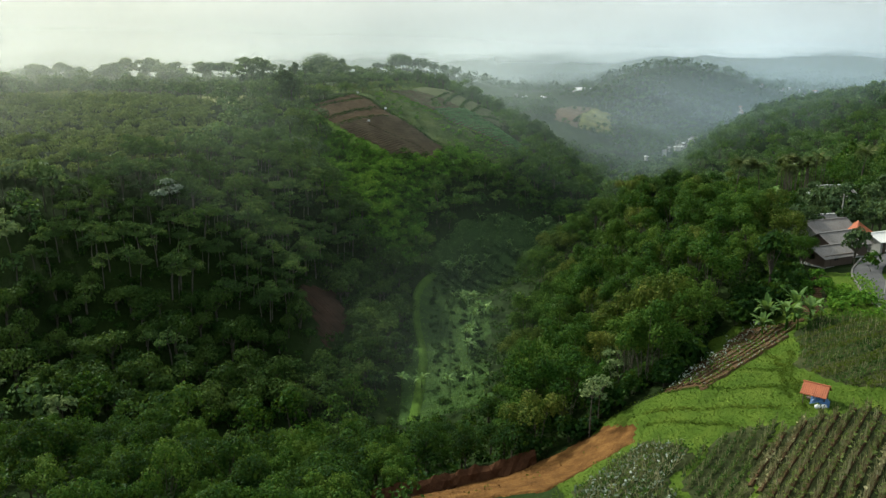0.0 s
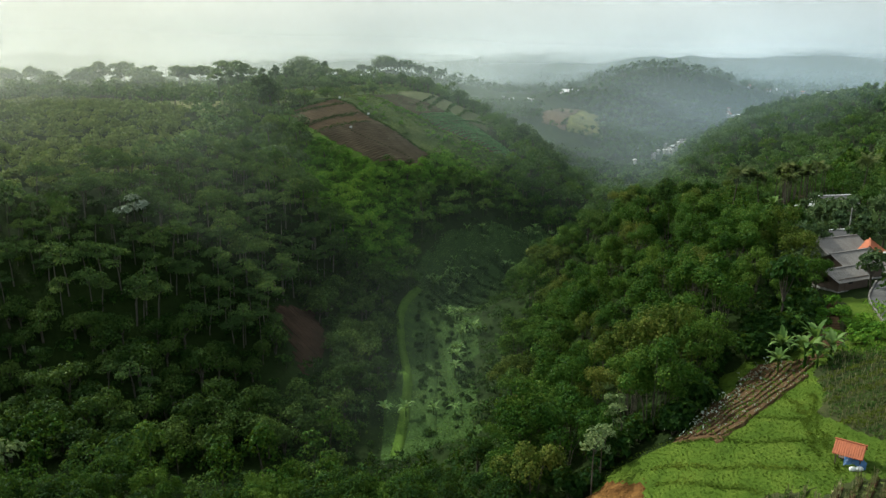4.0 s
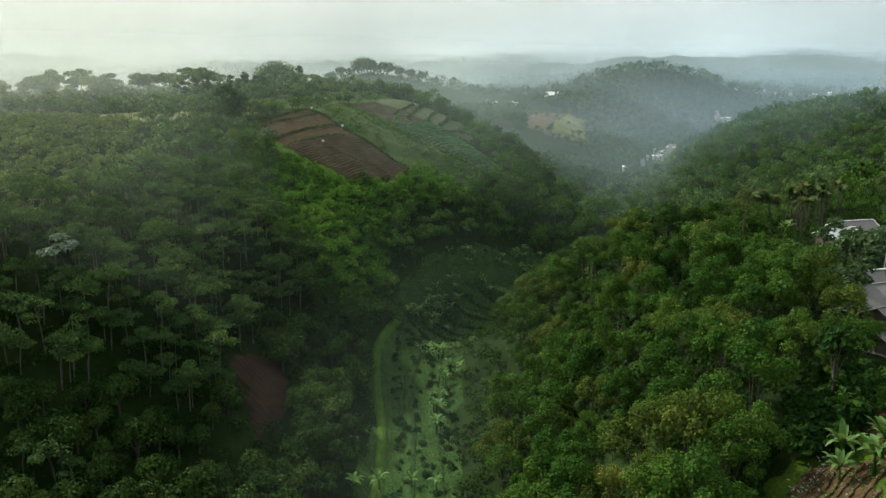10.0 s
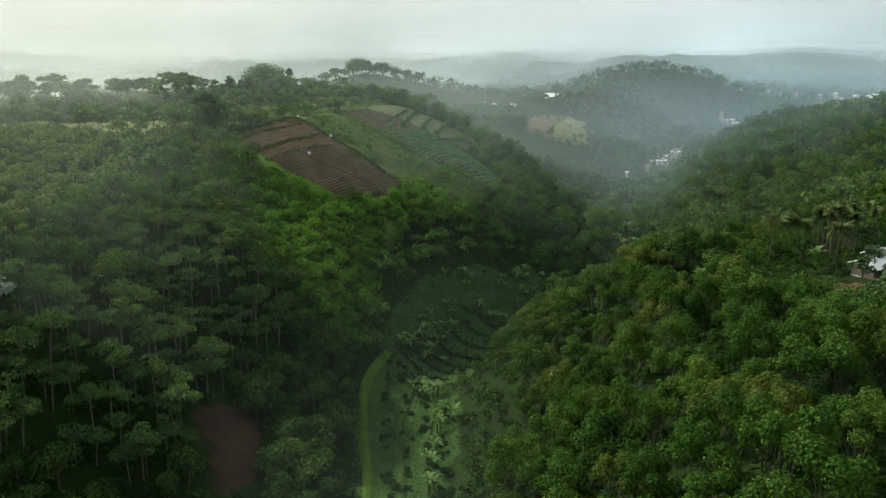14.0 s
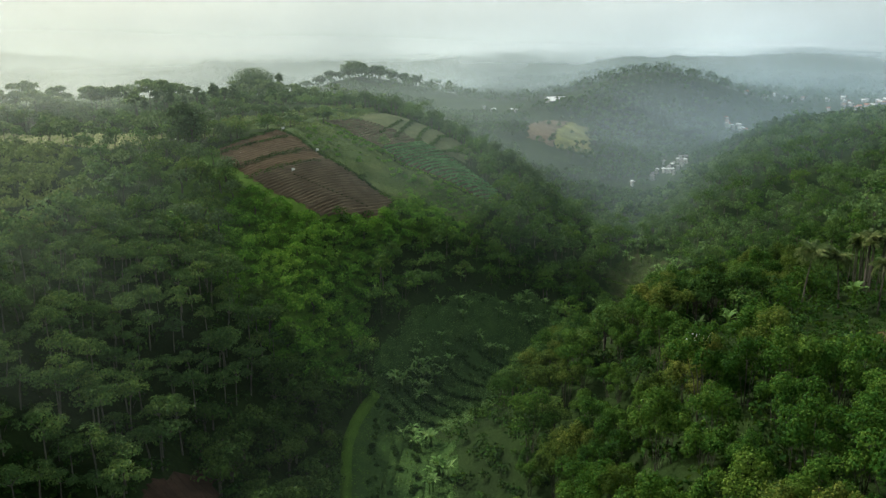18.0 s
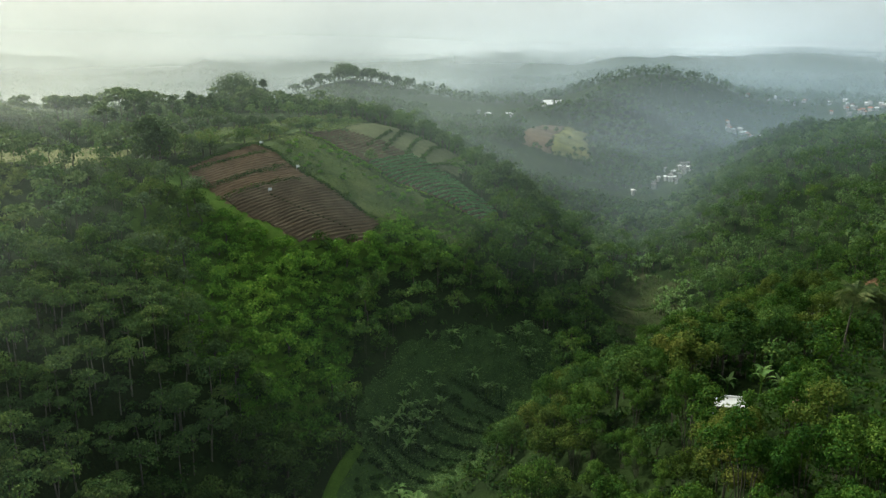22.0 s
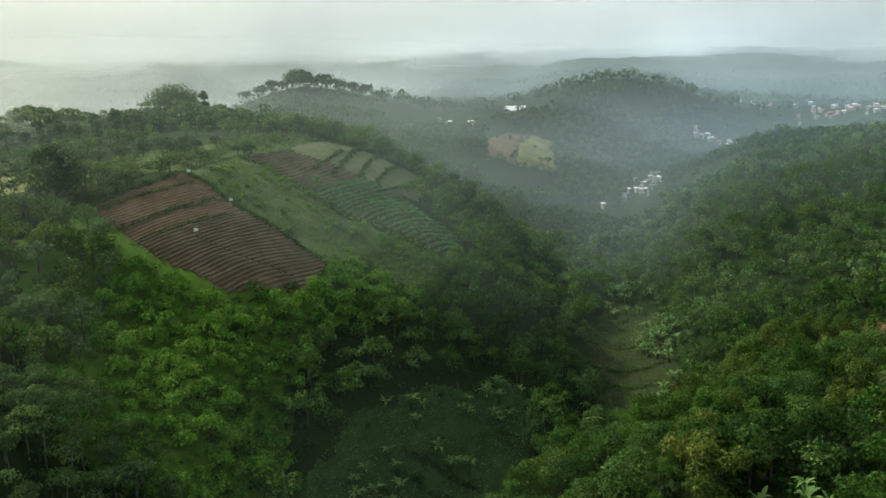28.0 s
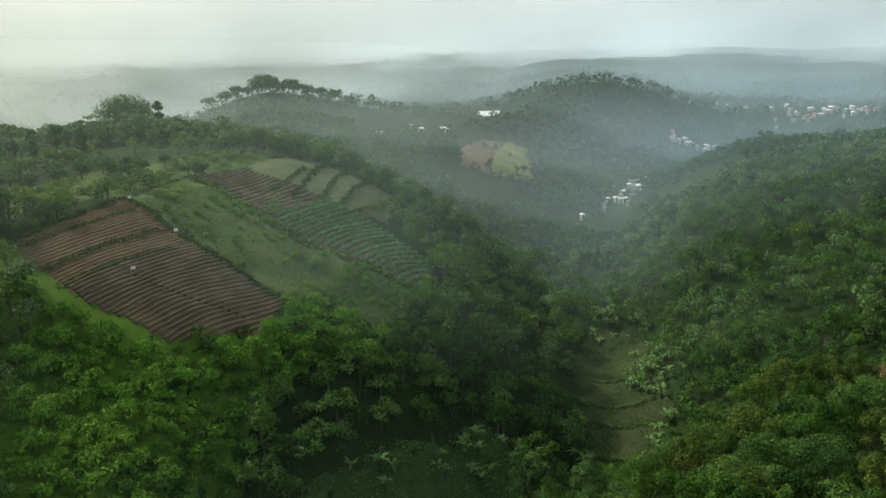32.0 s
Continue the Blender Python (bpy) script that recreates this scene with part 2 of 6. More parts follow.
def raw_mesh(name, verts, quads, mats, which=None, smooth=False):
    """A mesh of quads straight from arrays."""
    me = bpy.data.meshes.new(name)
    verts, quads = np.asarray(verts, np.float32), np.asarray(quads, np.int32)
    me.vertices.add(len(verts))
    me.vertices.foreach_set("co", verts.ravel())
    me.loops.add(quads.size)
    me.loops.foreach_set("vertex_index", quads.ravel())
    me.polygons.add(len(quads))
    me.polygons.foreach_set("loop_start", np.arange(0, quads.size, 4, dtype=np.int32))
    if which is not None:
        me.polygons.foreach_set("material_index", np.asarray(which, np.int32))
    me.polygons.foreach_set("use_smooth", np.full(len(quads), smooth))
    for m in mats:
        me.materials.append(m)
    me.update(calc_edges=True)
    return me


def part(name, data, mat, parent, label=""):
    """Links a mesh, or a bmesh, as one object under a thing or a part."""
    if isinstance(data, bmesh.types.BMesh):
        me = bpy.data.meshes.new(name)
        data.to_mesh(me)
        data.free()
        data = me
    if mat is not None and not data.materials:
        data.materials.append(mat)
    ob = new(name, data)
    ob.parent = parent
    return tagged(ob, label)


def leaves(c, nrm, length, width, rng, droop=0.25):
    """Diamond-shaped sprays of leaves at the places c, facing nrm: arrays n x 4 x 3."""
    n = len(c)
    nrm = nrm / np.maximum(np.linalg.norm(nrm, axis=1, keepdims=True), 1e-6)
    t = np.cross(nrm, rng.normal(size=(n, 3)))
    t /= np.maximum(np.linalg.norm(t, axis=1, keepdims=True), 1e-6)
    b = np.cross(nrm, t)
    k = rng.uniform(0.7, 1.35, (n, 1))
    length, width = length * k, width * k
    sag = nrm * droop * length
    return np.stack([c + t * length - sag, c + b * width, c - t * length - sag, c - b * width], 1)


def as_mesh(q4):
    """Loose quads as vertices and faces."""
    return q4.reshape(-1, 3), np.arange(len(q4) * 4).reshape(-1, 4)


def tube(points, radii, sides=6):
    """A tapered tube along points: vertices and quads."""
    points, v = [np.asarray(p, float) for p in points], []
    for i, p in enumerate(points):
        d = points[min(i + 1, len(points) - 1)] - points[max(i - 1, 0)]
        d /= max(np.linalg.norm(d), 1e-6)
        a = np.cross(d, (0.31, 0.95, 0.05))
        a /= max(np.linalg.norm(a), 1e-6)
        b = np.cross(d, a)
        for s in range(sides):
            w = 6.28319 * s / sides
            v.append(p + radii[i] * (a * math.cos(w) + b * math.sin(w)))
    f = [(i * sides + s, i * sides + (s + 1) % sides, (i + 1) * sides + (s + 1) % sides, (i + 1) * sides + s)
         for i in range(len(points) - 1) for s in range(sides)]
    return np.array(v), np.array(f)


def join(pieces, rooted=False):
    """Several (vertices, quads) as one; rooted: all grow from one foot."""
    v, f, k = [], [], 0
    for a, b in pieces:
        v.append(a)
        f.append(np.asarray(b) + k)
        if rooted and k:
            f.append(np.array([(0, 1, k + 1, k)]))
        k += len(a)
    return np.concatenate(v), np.concatenate(f)


def on_ball(rng, n, low=-0.35):
    z = rng.uniform(low, 1, n)
    a = rng.uniform(0, 6.283, n)
    r = np.sqrt(1 - z * z)
    return np.stack([r * np.cos(a), r * np.sin(a), z], 1)


# Each kind returns its trunk (vertices, quads) and its crown (n x 4 x 3), for a tree standing at the origin.
def round_tree(rng, n=300, tall=8.5, wide=3.2, spray=0.42, limbs=True, lobes=0):
    lobes = lobes or rng.randint(5, 9)
    trunk = [tube([(0, 0, -0.6), (rng.normal() * 0.2, rng.normal() * 0.2, tall * 0.35), (rng.normal() * 0.4, rng.normal() * 0.4, tall * 0.72)], [0.22, 0.16, 0.07])]
    crown = []
    for i in range(lobes):
        a, r = 6.283 * i / lobes + rng.uniform(-0.4, 0.4), wide * rng.uniform(0.3, 0.68)
        c = np.array([r * math.cos(a), r * math.sin(a), tall * rng.uniform(0.52, 0.84)])
        if i == 0:
            c = np.array([0, 0, tall * 0.86])
        s = wide * rng.uniform(0.42, 0.62)
        if limbs:
            trunk.append(tube([(0, 0, tall * rng.uniform(0.3, 0.45)), c * 0.6 + np.array([0, 0, tall * 0.14]), c], [0.09, 0.06, 0.02], 4))
        k = n // lobes
        d = on_ball(rng, k)
        crown.append(leaves(c + d * np.array([s, s, s * 0.8]) * rng.uniform(0.75, 1.1, (k, 1)), d + rng.normal(size=(k, 3)) * 0.3 + [0, 0, 0.2], spray, spray * 0.62, rng))
    return join(trunk, True), np.concatenate(crown)


def umbrella_tree(rng, n=240, tall=10.5, wide=2.9, spray=0.48, limbs=True):
    """A slender bare stem that forks high up into a few small flat-bottomed tufts."""
    lean = rng.normal(size=2) * 0.5
    top = np.array([lean[0], lean[1], tall * 0.86])
    trunk = [tube([(0, 0, -0.6), (lean[0] * 0.3, lean[1] * 0.3, tall * 0.45), top], [0.13, 0.10, 0.05])]
    crown, tufts_ = [], rng.randint(5, 8)
    for i in range(tufts_):
        a, r = 6.283 * i / tufts_ + rng.uniform(-0.5, 0.5), wide * rng.uniform(0.3, 0.72) * (i > 0)
        c = top + np.array([r * math.cos(a), r * math.sin(a), tall * rng.uniform(-0.16, 0.06) if i else tall * 0.09])
        s = wide * rng.uniform(0.36, 0.56)
        if limbs:
            trunk.append(tube([top * 0.82, top * 0.4 + c * 0.56, c], [0.05, 0.04, 0.015], 4))
        k = n // tufts_
        d = on_ball(rng, k, -0.2)
        crown.append(leaves(c + d * np.array([s, s, s * 0.55]) * rng.uniform(0.6, 1.08, (k, 1)), d * [0.8, 0.8, 1] + rng.normal(size=(k, 3)) * 0.3 + [0, 0, 0.35], spray, spray * 0.5, rng, 0.35))
    return join(trunk, True), np.concatenate(crown)


def bamboo(rng, n=420, tall=10.5, wide=3.4, spray=0.5, limbs=True):
    """A clump of culms that arch over into soft hanging plumes, tall in the middle and low at the rim."""
    trunk, crown, culms = [], [], rng.randint(6, 9)
    for i in range(culms):
        a, r = 2.4 * i + rng.uniform(-0.4, 0.4), wide * math.sqrt((i + 0.2) / culms) * rng.uniform(0.55, 0.85)
        h = tall * rng.uniform(0.72, 1.05) * (1.0 - 0.42 * (r / wide) ** 1.6)
        out = np.array([math.cos(a), math.sin(a), 0.0])
        foot, tip = 0.3 * out - [0, 0, 0.6], out * r + [0, 0, h]
        if limbs or i < 2:
            trunk.append(tube([foot, foot * 0.5 + tip * [0.4, 0.4, 0.6], tip], [0.06, 0.05, 0.015], 4))
        w, drop = wide * rng.uniform(0.3, 0.46), tall * rng.uniform(0.18, 0.3)
        k = n // culms
        d = on_ball(rng, k, -0.25)
        d[:, 2] = np.where(d[:, 2] < 0, d[:, 2] * 1.8, d[:, 2])
        c = tip + (d * [w, w, drop * 0.6]) * rng.uniform(0.62, 1.16, (k, 1)) + out * w * 0.4 - [0, 0, drop * 0.35]
        crown.append(leaves(c, d * [1, 1, 0.8] + rng.normal(size=(k, 3)) * 0.26 + [0, 0, 0.1], spray, spray * 0.5, rng, 0.6))
    return join(trunk, True), np.concatenate(crown)


def bush(rng, n=120, tall=2.6, wide=1.7, spray=0.36, limbs=True):
    trunk, crown = [], []
    for i in range(4):
        a, r = 1.571 * i + rng.uniform(-0.5, 0.5), wide * rng.uniform(0.15, 0.6)
        c = np.array([r * math.cos(a), r * math.sin(a), tall * rng.uniform(0.4, 0.62)])
        s = wide * rng.uniform(0.45, 0.65)
        if limbs or i == 0:
            trunk.append(tube([(0, 0, -0.3), c * [0.5, 0.5, 0.55], c], [0.05, 0.035, 0.015], 4))
        k = n // 4
        d = on_ball(rng, k, -0.2)
        crown.append(leaves(c + d * [s, s, tall * 0.38] * rng.uniform(0.8, 1.1, (k, 1)), d + rng.normal(size=(k, 3)) * 0.5 + [0, 0, 0.3], spray, spray * 0.6, rng))
    return join(trunk, True), np.concatenate(crown)


# ---------------------------------------------------------------- the lie of the land
# Spot heights fitted to the camera's view, by line: x, y, height in metres.
STREAM = [(-14, 118, 4), (-8, 150, 0), (-5, 198, -2), (-2, 218, -3), (-2, 249, -1), (9, 266, -3), (32, 284, -4),
          (60, 306, -6), (83, 327, -8), (89, 365, -4), (112, 430, -6), (145, 520, -4), (170, 590, 0), (240, 700, -4)]
FARM = [(39, 80, 35), (31, 80, 33.4), (38, 68, 34.8), (48, 112, 33.6), (40, 113, 30.5), (28, 91, 31), (66, 118, 36),
        (73, 146, 35), (22, 78, 30), (58, 60, 37), (20, 55, 33), (0, 20, 34), (70, 20, 40), (110, 90, 42)]
SHOULDER = [(-42, 77, 27), (-33, 84, 22), (-28, 115, 8), (-12, 119, 7), (4, 78, 25), (14, 86, 24), (-70, 40, 32), (-40, 20, 33)]
SPUR = [(39, 127, 31), (27, 133, 20), (46, 147, 31), (37, 185, 16), (24, 183, 6), (45, 175, 31), (72, 185, 31), (54, 201, 29),
        (43, 232, 20), (36, 222, 16), (29, 224, 10), (82, 223, 29), (108, 240, 28), (62, 258, 12), (140, 200, 38)]
EAST = [(73, 281, 5), (103, 291, 12), (142, 331, 19), (107, 335, 8), (166, 388, 30), (138, 398, 26), (163, 325, 28),
        (200, 400, 40), (218, 544, 30), (260, 510, 36), (300, 330, 48), (190, 250, 38), (180, 470, 29), (150, 440, 22), (250, 620, 14)]
WEST = [(-65, 146, 13), (-75, 163, 28), (-87, 187, 41), (-80, 214, 43), (-81, 275, 50), (-91, 338, 51), (-55, 158, 18),
        (-53, 179, 29), (-61, 180, 34), (-51, 236, 35), (-43, 164, 14), (-29, 206, 12), (-18, 205, 3), (-27, 174, 11.5),
        (-41, 233, 34), (-130, 200, 45), (-170, 320, 52), (-120, 110, 24), (-90, 120, 14), (-160, 20, 40)]
KNOLL = [(-59, 320, 50), (-50, 315, 49), (-34, 341, 52), (-12, 298, 33), (-3, 305, 30.5), (-1.6, 319, 34), (-20, 287, 30.5),
         (-39, 280, 33), (-16, 273, 22), (3, 277, 13), (-3, 289, 19), (20, 296, 18), (24, 287, 10), (49, 333, 12), (51, 302, 2),
         (34, 354, 27.5), (23, 347, 34), (30, 408, 35), (15, 430, 44), (36, 428, 33), (-3, 367, 46), (-28, 389, 52.5), (-44, 368, 54), (6, 405, 49),
         (-70, 515, 50), (-99, 447, 50), (15, 480, 36), (60, 420, 14)]
BEYOND = [(-43, 806, 51), (40, 704, 26), (105, 630, 19), (135, 800, 27), (302, 775, 2), (430, 815, 22), (150, 732, 34), (195, 778, 46), (240, 818, 51), (290, 852, 45), (345, 890, 28),
          (175, 680, 4), (232, 724, 3), (300, 960, 34), (330, 1060, 42), (-250, 700, 6), (-300, 950, 4), (-120, 720, 16), (-130, 600, 32), (-140, 900, 10), (60, 1000, 16), (520, 700, 38), (560, 1000, 8), (190, 920, 30), (410, 960, 26), (-20, 620, 34)]
SPOTS = np.array(STREAM + FARM + SHOULDER + SPUR + EAST + WEST + KNOLL + BEYOND, float)


def bend(r2):
    return np.where(r2 > 0, 0.5 * r2 * np.log(np.maximum(r2, 1e-9)), 0.0)


def fit_plate(p, smooth=0.4):
    """Weights of a thin plate through the spot heights."""
    q, n = p[:, :2] / 100.0, len(p)
    a = np.zeros((n + 3, n + 3))
    a[:n, :n] = bend(((q[:, None] - q[None]) ** 2).sum(2)) + smooth * 0.01 * np.eye(n)
    a[:n, n], a[:n, n + 1:] = 1, q
    a[n:, :n] = a[:n, n:].T
    return np.linalg.solve(a, np.concatenate([p[:, 2], np.zeros(3)]))


PLATE = fit_plate(SPOTS)


def waves(x, y, seed, size, octaves=4):
    """Smooth noise, about -1 to 1, from sines laid at odd angles."""
    r = np.random.RandomState(seed)
    out, gain = np.zeros(np.shape(x)), 0.5
    for _ in range(octaves):
        for _ in range(4):
            a, f = r.uniform(0, 6.283), r.uniform(0.7, 1.5) / size
            out = out + 0.5 * gain * np.sin(6.283 * f * (x * np.cos(a) + y * np.sin(a)) + r.uniform(0, 6.283))
        size, gain = size / 2.1, gain * 0.5
    return out


def land(x, y):
    """Height of the bare ground."""
    x, y = np.asarray(x, float), np.asarray(y, float)
    q, n = np.stack([x.ravel(), y.ravel()], 1) / 100.0, len(SPOTS)
    z = np.empty(len(q))
    for i in range(0, len(q), 4000):
        c = q[i:i + 4000]
        z[i:i + 4000] = bend(((c[:, None] - SPOTS[None, :, :2] / 100) ** 2).sum(2)) @ PLATE[:n] + PLATE[n] + c @ PLATE[n + 1:]
    z = z.reshape(x.shape)
    edge = np.maximum(np.maximum(np.abs(x - 100) - 380, y - 900), -y - 20)
    k = np.clip(edge / 260, 0, 1)
    k = k * k * (3 - 2 * k)
    rolling = 18 + 34 * waves(x, y, 5, 900, 3) + 9 * waves(x, y, 6, 160, 2)
    rolling = np.where(y < 0, 34 + 8 * waves(x, y, 7, 200, 2), rolling)
    return np.clip(z, -12, 75) * (1 - k) + rolling * k + 0.5 * waves(x, y, 8, 23, 3)


def steps(inner0, inner1, outer0, outer1, step, growth):
    """Grid lines: even inside, wider and wider outside."""
    mid = list(np.arange(inner0, inner1 + 0.1, step))
    up, d = [mid[-1]], step
    while up[-1] < outer1:
        d *= growth
        up.append(up[-1] + d)
    down, d = [mid[0]], step
    while down[-1] > outer0:
        d *= growth
        down.append(down[-1] - d)
    return np.array(down[:0:-1] + mid + up[1:])


GX, GY = steps(-190, 260, -4300, 4300, 2.5, 1.09), steps(20, 470, -700, 4700, 2.5, 1.05)
GRID = land(*np.meshgrid(GX, GY))


def height(x, y):
    """Height of the ground sheet as built, between its grid lines."""
    x, y = np.asarray(x, float), np.asarray(y, float)
    i = np.clip(np.searchsorted(GX, x) - 1, 0, len(GX) - 2)
    j = np.clip(np.searchsorted(GY, y) - 1, 0, len(GY) - 2)
    u, v = (x - GX[i]) / (GX[i + 1] - GX[i]), (y - GY[j]) / (GY[j + 1] - GY[j])
    return (GRID[j, i] * (1 - u) + GRID[j, i + 1] * u) * (1 - v) + (GRID[j + 1, i] * (1 - u) + GRID[j + 1, i + 1] * u) * v


xs, ys = np.meshgrid(GX, GY)
nx, ny = len(GX), len(GY)
base = (np.arange(ny - 1)[:, None] * nx + np.arange(nx - 1)[None]).ravel()
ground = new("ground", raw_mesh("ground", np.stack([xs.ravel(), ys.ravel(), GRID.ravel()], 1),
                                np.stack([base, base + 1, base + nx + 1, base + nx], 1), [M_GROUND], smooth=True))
tagged(ground, "hilly ground around a valley, undergrowth green darkened by painted tree shade", "ground", kind="structure")


def inside(poly, x, y):
    x, y = np.asarray(x, float), np.asarray(y, float)
    hit = np.zeros(x.shape, bool)
    for (x0, y0), (x1, y1) in zip(poly, poly[1:] + poly[:1]):
        cross = ((y0 > y) != (y1 > y)) & (x < (x1 - x0) * (y - y0) / (y1 - y0 + 1e-9) + x0)
        hit ^= cross
    return hit


# Plots placed from the camera's view, as corners x, y; _FRONT ones clear sightlines.
FIELD = [(-53, 314), (-37, 345), (-21, 328.5), (0.5, 319.5), (-3, 306), (-19, 294.5), (-37, 301)]
ROWS_FIELD = [(-27, 377), (-15, 392), (39, 371), (33, 341), (4, 344)]
TERRACES = [(-15, 395), (-5, 418), (12, 432), (36, 426), (27, 388), (12, 369.5), (-5, 374)]
BALK = [(-36, 346), (-28, 376), (4, 343), (33, 340), (22, 319), (0, 320.5), (-20, 329.5)]
KNOLL_TOP = [(-60, 330), (-38, 346), (-28, 378), (-15, 394), (-6, 420), (-30, 412), (-52, 380), (-70, 350)]
PATCH = [(-35, 186), (-28, 201), (-22, 184), (-22, 176), (-25.5, 166)]
MEADOW = [(-3, 254), (-7.5, 238), (-10, 222), (-9, 208), (-7, 192), (-7.5, 176), (-10, 160), (-9, 144), (9, 144), (9.5, 165), (10.5, 185), (12, 200), (14, 215), (15, 231), (9, 240), (0, 251)]
BANANA_FLAT = [(-5, 262), (-3, 252), (12, 240), (21, 243), (30, 262), (43, 283), (50, 299), (42, 307), (30, 296), (18, 288), (6, 280)]
CLEARING = [(77, 362), (96, 392), (102, 362), (95, 330), (76, 289), (58, 297), (69, 322)]
FARM_LAND = [(8, 40), (10, 70), (14, 88), (21, 96), (30, 97), (40, 113), (52, 124), (62, 131), (80, 122), (130, 100), (130, 20), (8, 20)]
VILLAGE = [(61, 129), (64, 150), (76, 168), (84, 200), (100, 222), (112, 218), (112, 150), (90, 125)]
PALM_PLOT = [(76, 212), (78, 228), (98, 230), (100, 252), (120, 252), (120, 226), (97, 210)]
SHED_PLOT = [(50.5, 200), (51, 209), (63, 211), (60, 201)]
YELLOW = [(84, 664), (122, 724), (153, 690), (128, 602), (84, 593)]
PLATEAU = [(-150, 305), (-78, 314), (-68, 336), (-84, 350), (-150, 352)]
BRIGHT = [(-62, 296), (-56, 322), (-30, 304), (-19, 302), (0, 322), (24, 322), (20, 310), (4, 300), (-4, 284), (-6, 262), (-9, 244), (-20, 234), (-32, 240), (-40, 250), (-50, 266)]
CLAY_LAND = [(-5, 83), (4, 89), (14, 93), (20, 93), (24, 88.5), (22, 83), (16, 79), (8, 75), (-3, 76)]
HILLTOP = [(-150, 190), (-92, 185), (-72, 205), (-70, 262), (-85, 300), (-150, 300)]
PALM_FRONT = [(66, 196), (76, 213), (98, 211), (90, 192), (76, 184)]
CLAY_FRONT = [(-7, 58), (-9, 80), (-3, 77), (8, 76), (16, 80), (14, 58)]
SHED_FRONT = [(50, 195), (50.5, 200), (60, 201), (60, 196)]
PATCH_FRONT = [(-33, 156), (-21, 158), (-20, 170), (-25, 168), (-31, 172)]
EAST_SOIL = [(121, 290), (135, 291), (140, 301), (126, 301)]
BARE = [EAST_SOIL, PATCH_FRONT, SHED_FRONT, CLAY_LAND, CLAY_FRONT, PALM_FRONT, FIELD, ROWS_FIELD, TERRACES, BALK, KNOLL_TOP, PATCH, MEADOW, BANANA_FLAT, CLEARING, FARM_LAND, VILLAGE, PALM_PLOT, SHED_PLOT, YELLOW, PLATEAU]


def free(x, y, plots=BARE):
    ok = np.ones(np.shape(x), bool)
    for p in plots:
        ok &= ~inside(p, x, y)
    return ok


def scatter(x0, x1, y0, y1, step, seed, jitter=0.42):
    r = np.random.RandomState(seed)
    x, y = np.meshgrid(np.arange(x0, x1, step, dtype=float), np.arange(y0, y1, step, dtype=float))
    x[1::2] += step / 2
    return x.ravel() + r.uniform(-jitter, jitter, x.size) * step, y.ravel() + r.uniform(-jitter, jitter, x.size) * step


def drape(name, poly, mat, label, category, lift=0.12, step=1.5, wobble=0.0, kind="structure", mesh_only=False):
    """A sheet of ground cover that lies on the land inside a plot, with an uneven edge."""
    px, py = [p[0] for p in poly], [p[1] for p in poly]
    gx, gy = np.arange(min(px) - step, max(px) + 2 * step, step), np.arange(min(py) - step, max(py) + 2 * step, step)
    x, y = np.meshgrid(gx, gy)
    keep = inside(poly, x + 1.2 * waves(x, y, 3, 9, 2), y + 1.2 * waves(x, y, 4, 9, 2))
    z = height(x, y) + lift + wobble * waves(x, y, 9, 5, 2)
    z = np.where(keep, z, z - lift - 0.6)
    n, b = len(gx), (np.arange(len(gy) - 1)[:, None] * len(gx) + np.arange(len(gx) - 1)[None]).ravel()
    f = np.stack([b, b + 1, b + n + 1, b + n], 1)
    f = f[keep.ravel()[f].any(1)]
    used, inv = np.unique(f, return_inverse=True)
    me = raw_mesh(name, np.stack([x.ravel(), y.ravel(), z.ravel()], 1)[used], inv.reshape(-1, 4), [mat], smooth=True)
    if mesh_only:
        return me
    return tagged(new(name, me), label, category, kind=kind)


drape("meadow", MEADOW, M_MEADOW, "damp green meadow strips along the valley floor", "meadow")
drape("meadow", BANANA_FLAT, M_MEADOW, "damp green terraces with banana plants", "meadow")
drape("meadow", BALK, M_BALK, "rough grass slope between two fields", "meadow")
drape("meadow", KNOLL_TOP, M_BALK, "grass on the rounded hilltop", "meadow")
drape("meadow", BRIGHT, M_STRIP, "lush creepers covering the slope below the field", "meadow", lift=0.05)
drape("meadow", CLEARING, M_FALLOW, "brownish fallow clearing on the valley floor", "meadow")
drape("meadow", [(100, 603), (127, 608), (131, 640), (139, 684), (126, 688), (112, 655)], M_HAY, "yellowish grass fields beyond the gorge", "meadow", step=3, lift=0.6)
drape("meadow", [(84, 610), (99, 603.5), (111, 655), (125, 689), (108, 684), (90, 656)], M_FAR_SOIL, "pinkish brown fallow field beyond the gorge", "meadow", step=3, lift=0.6)
drape("meadow", PLATEAU, M_PALE, "pale dry grass on the plateau", "meadow", step=3)
drape("meadow", FARM_LAND, M_GRASS, "green grass terraces of a hillside farm", "meadow")
drape("ploughed_field", FIELD, M_SOIL, "brown ploughed field on the knoll", "field")
drape("ploughed_field", PATCH, M_DARKSOIL, "bare dark soil patch on the wooded slope", "field")
drape("crop_field", ROWS_FIELD, M_SOIL, "field of green crop rows on the knoll", "field")
drape("crop_field", TERRACES, M_TERRACE, "terraced plots on the knoll's back", "field")


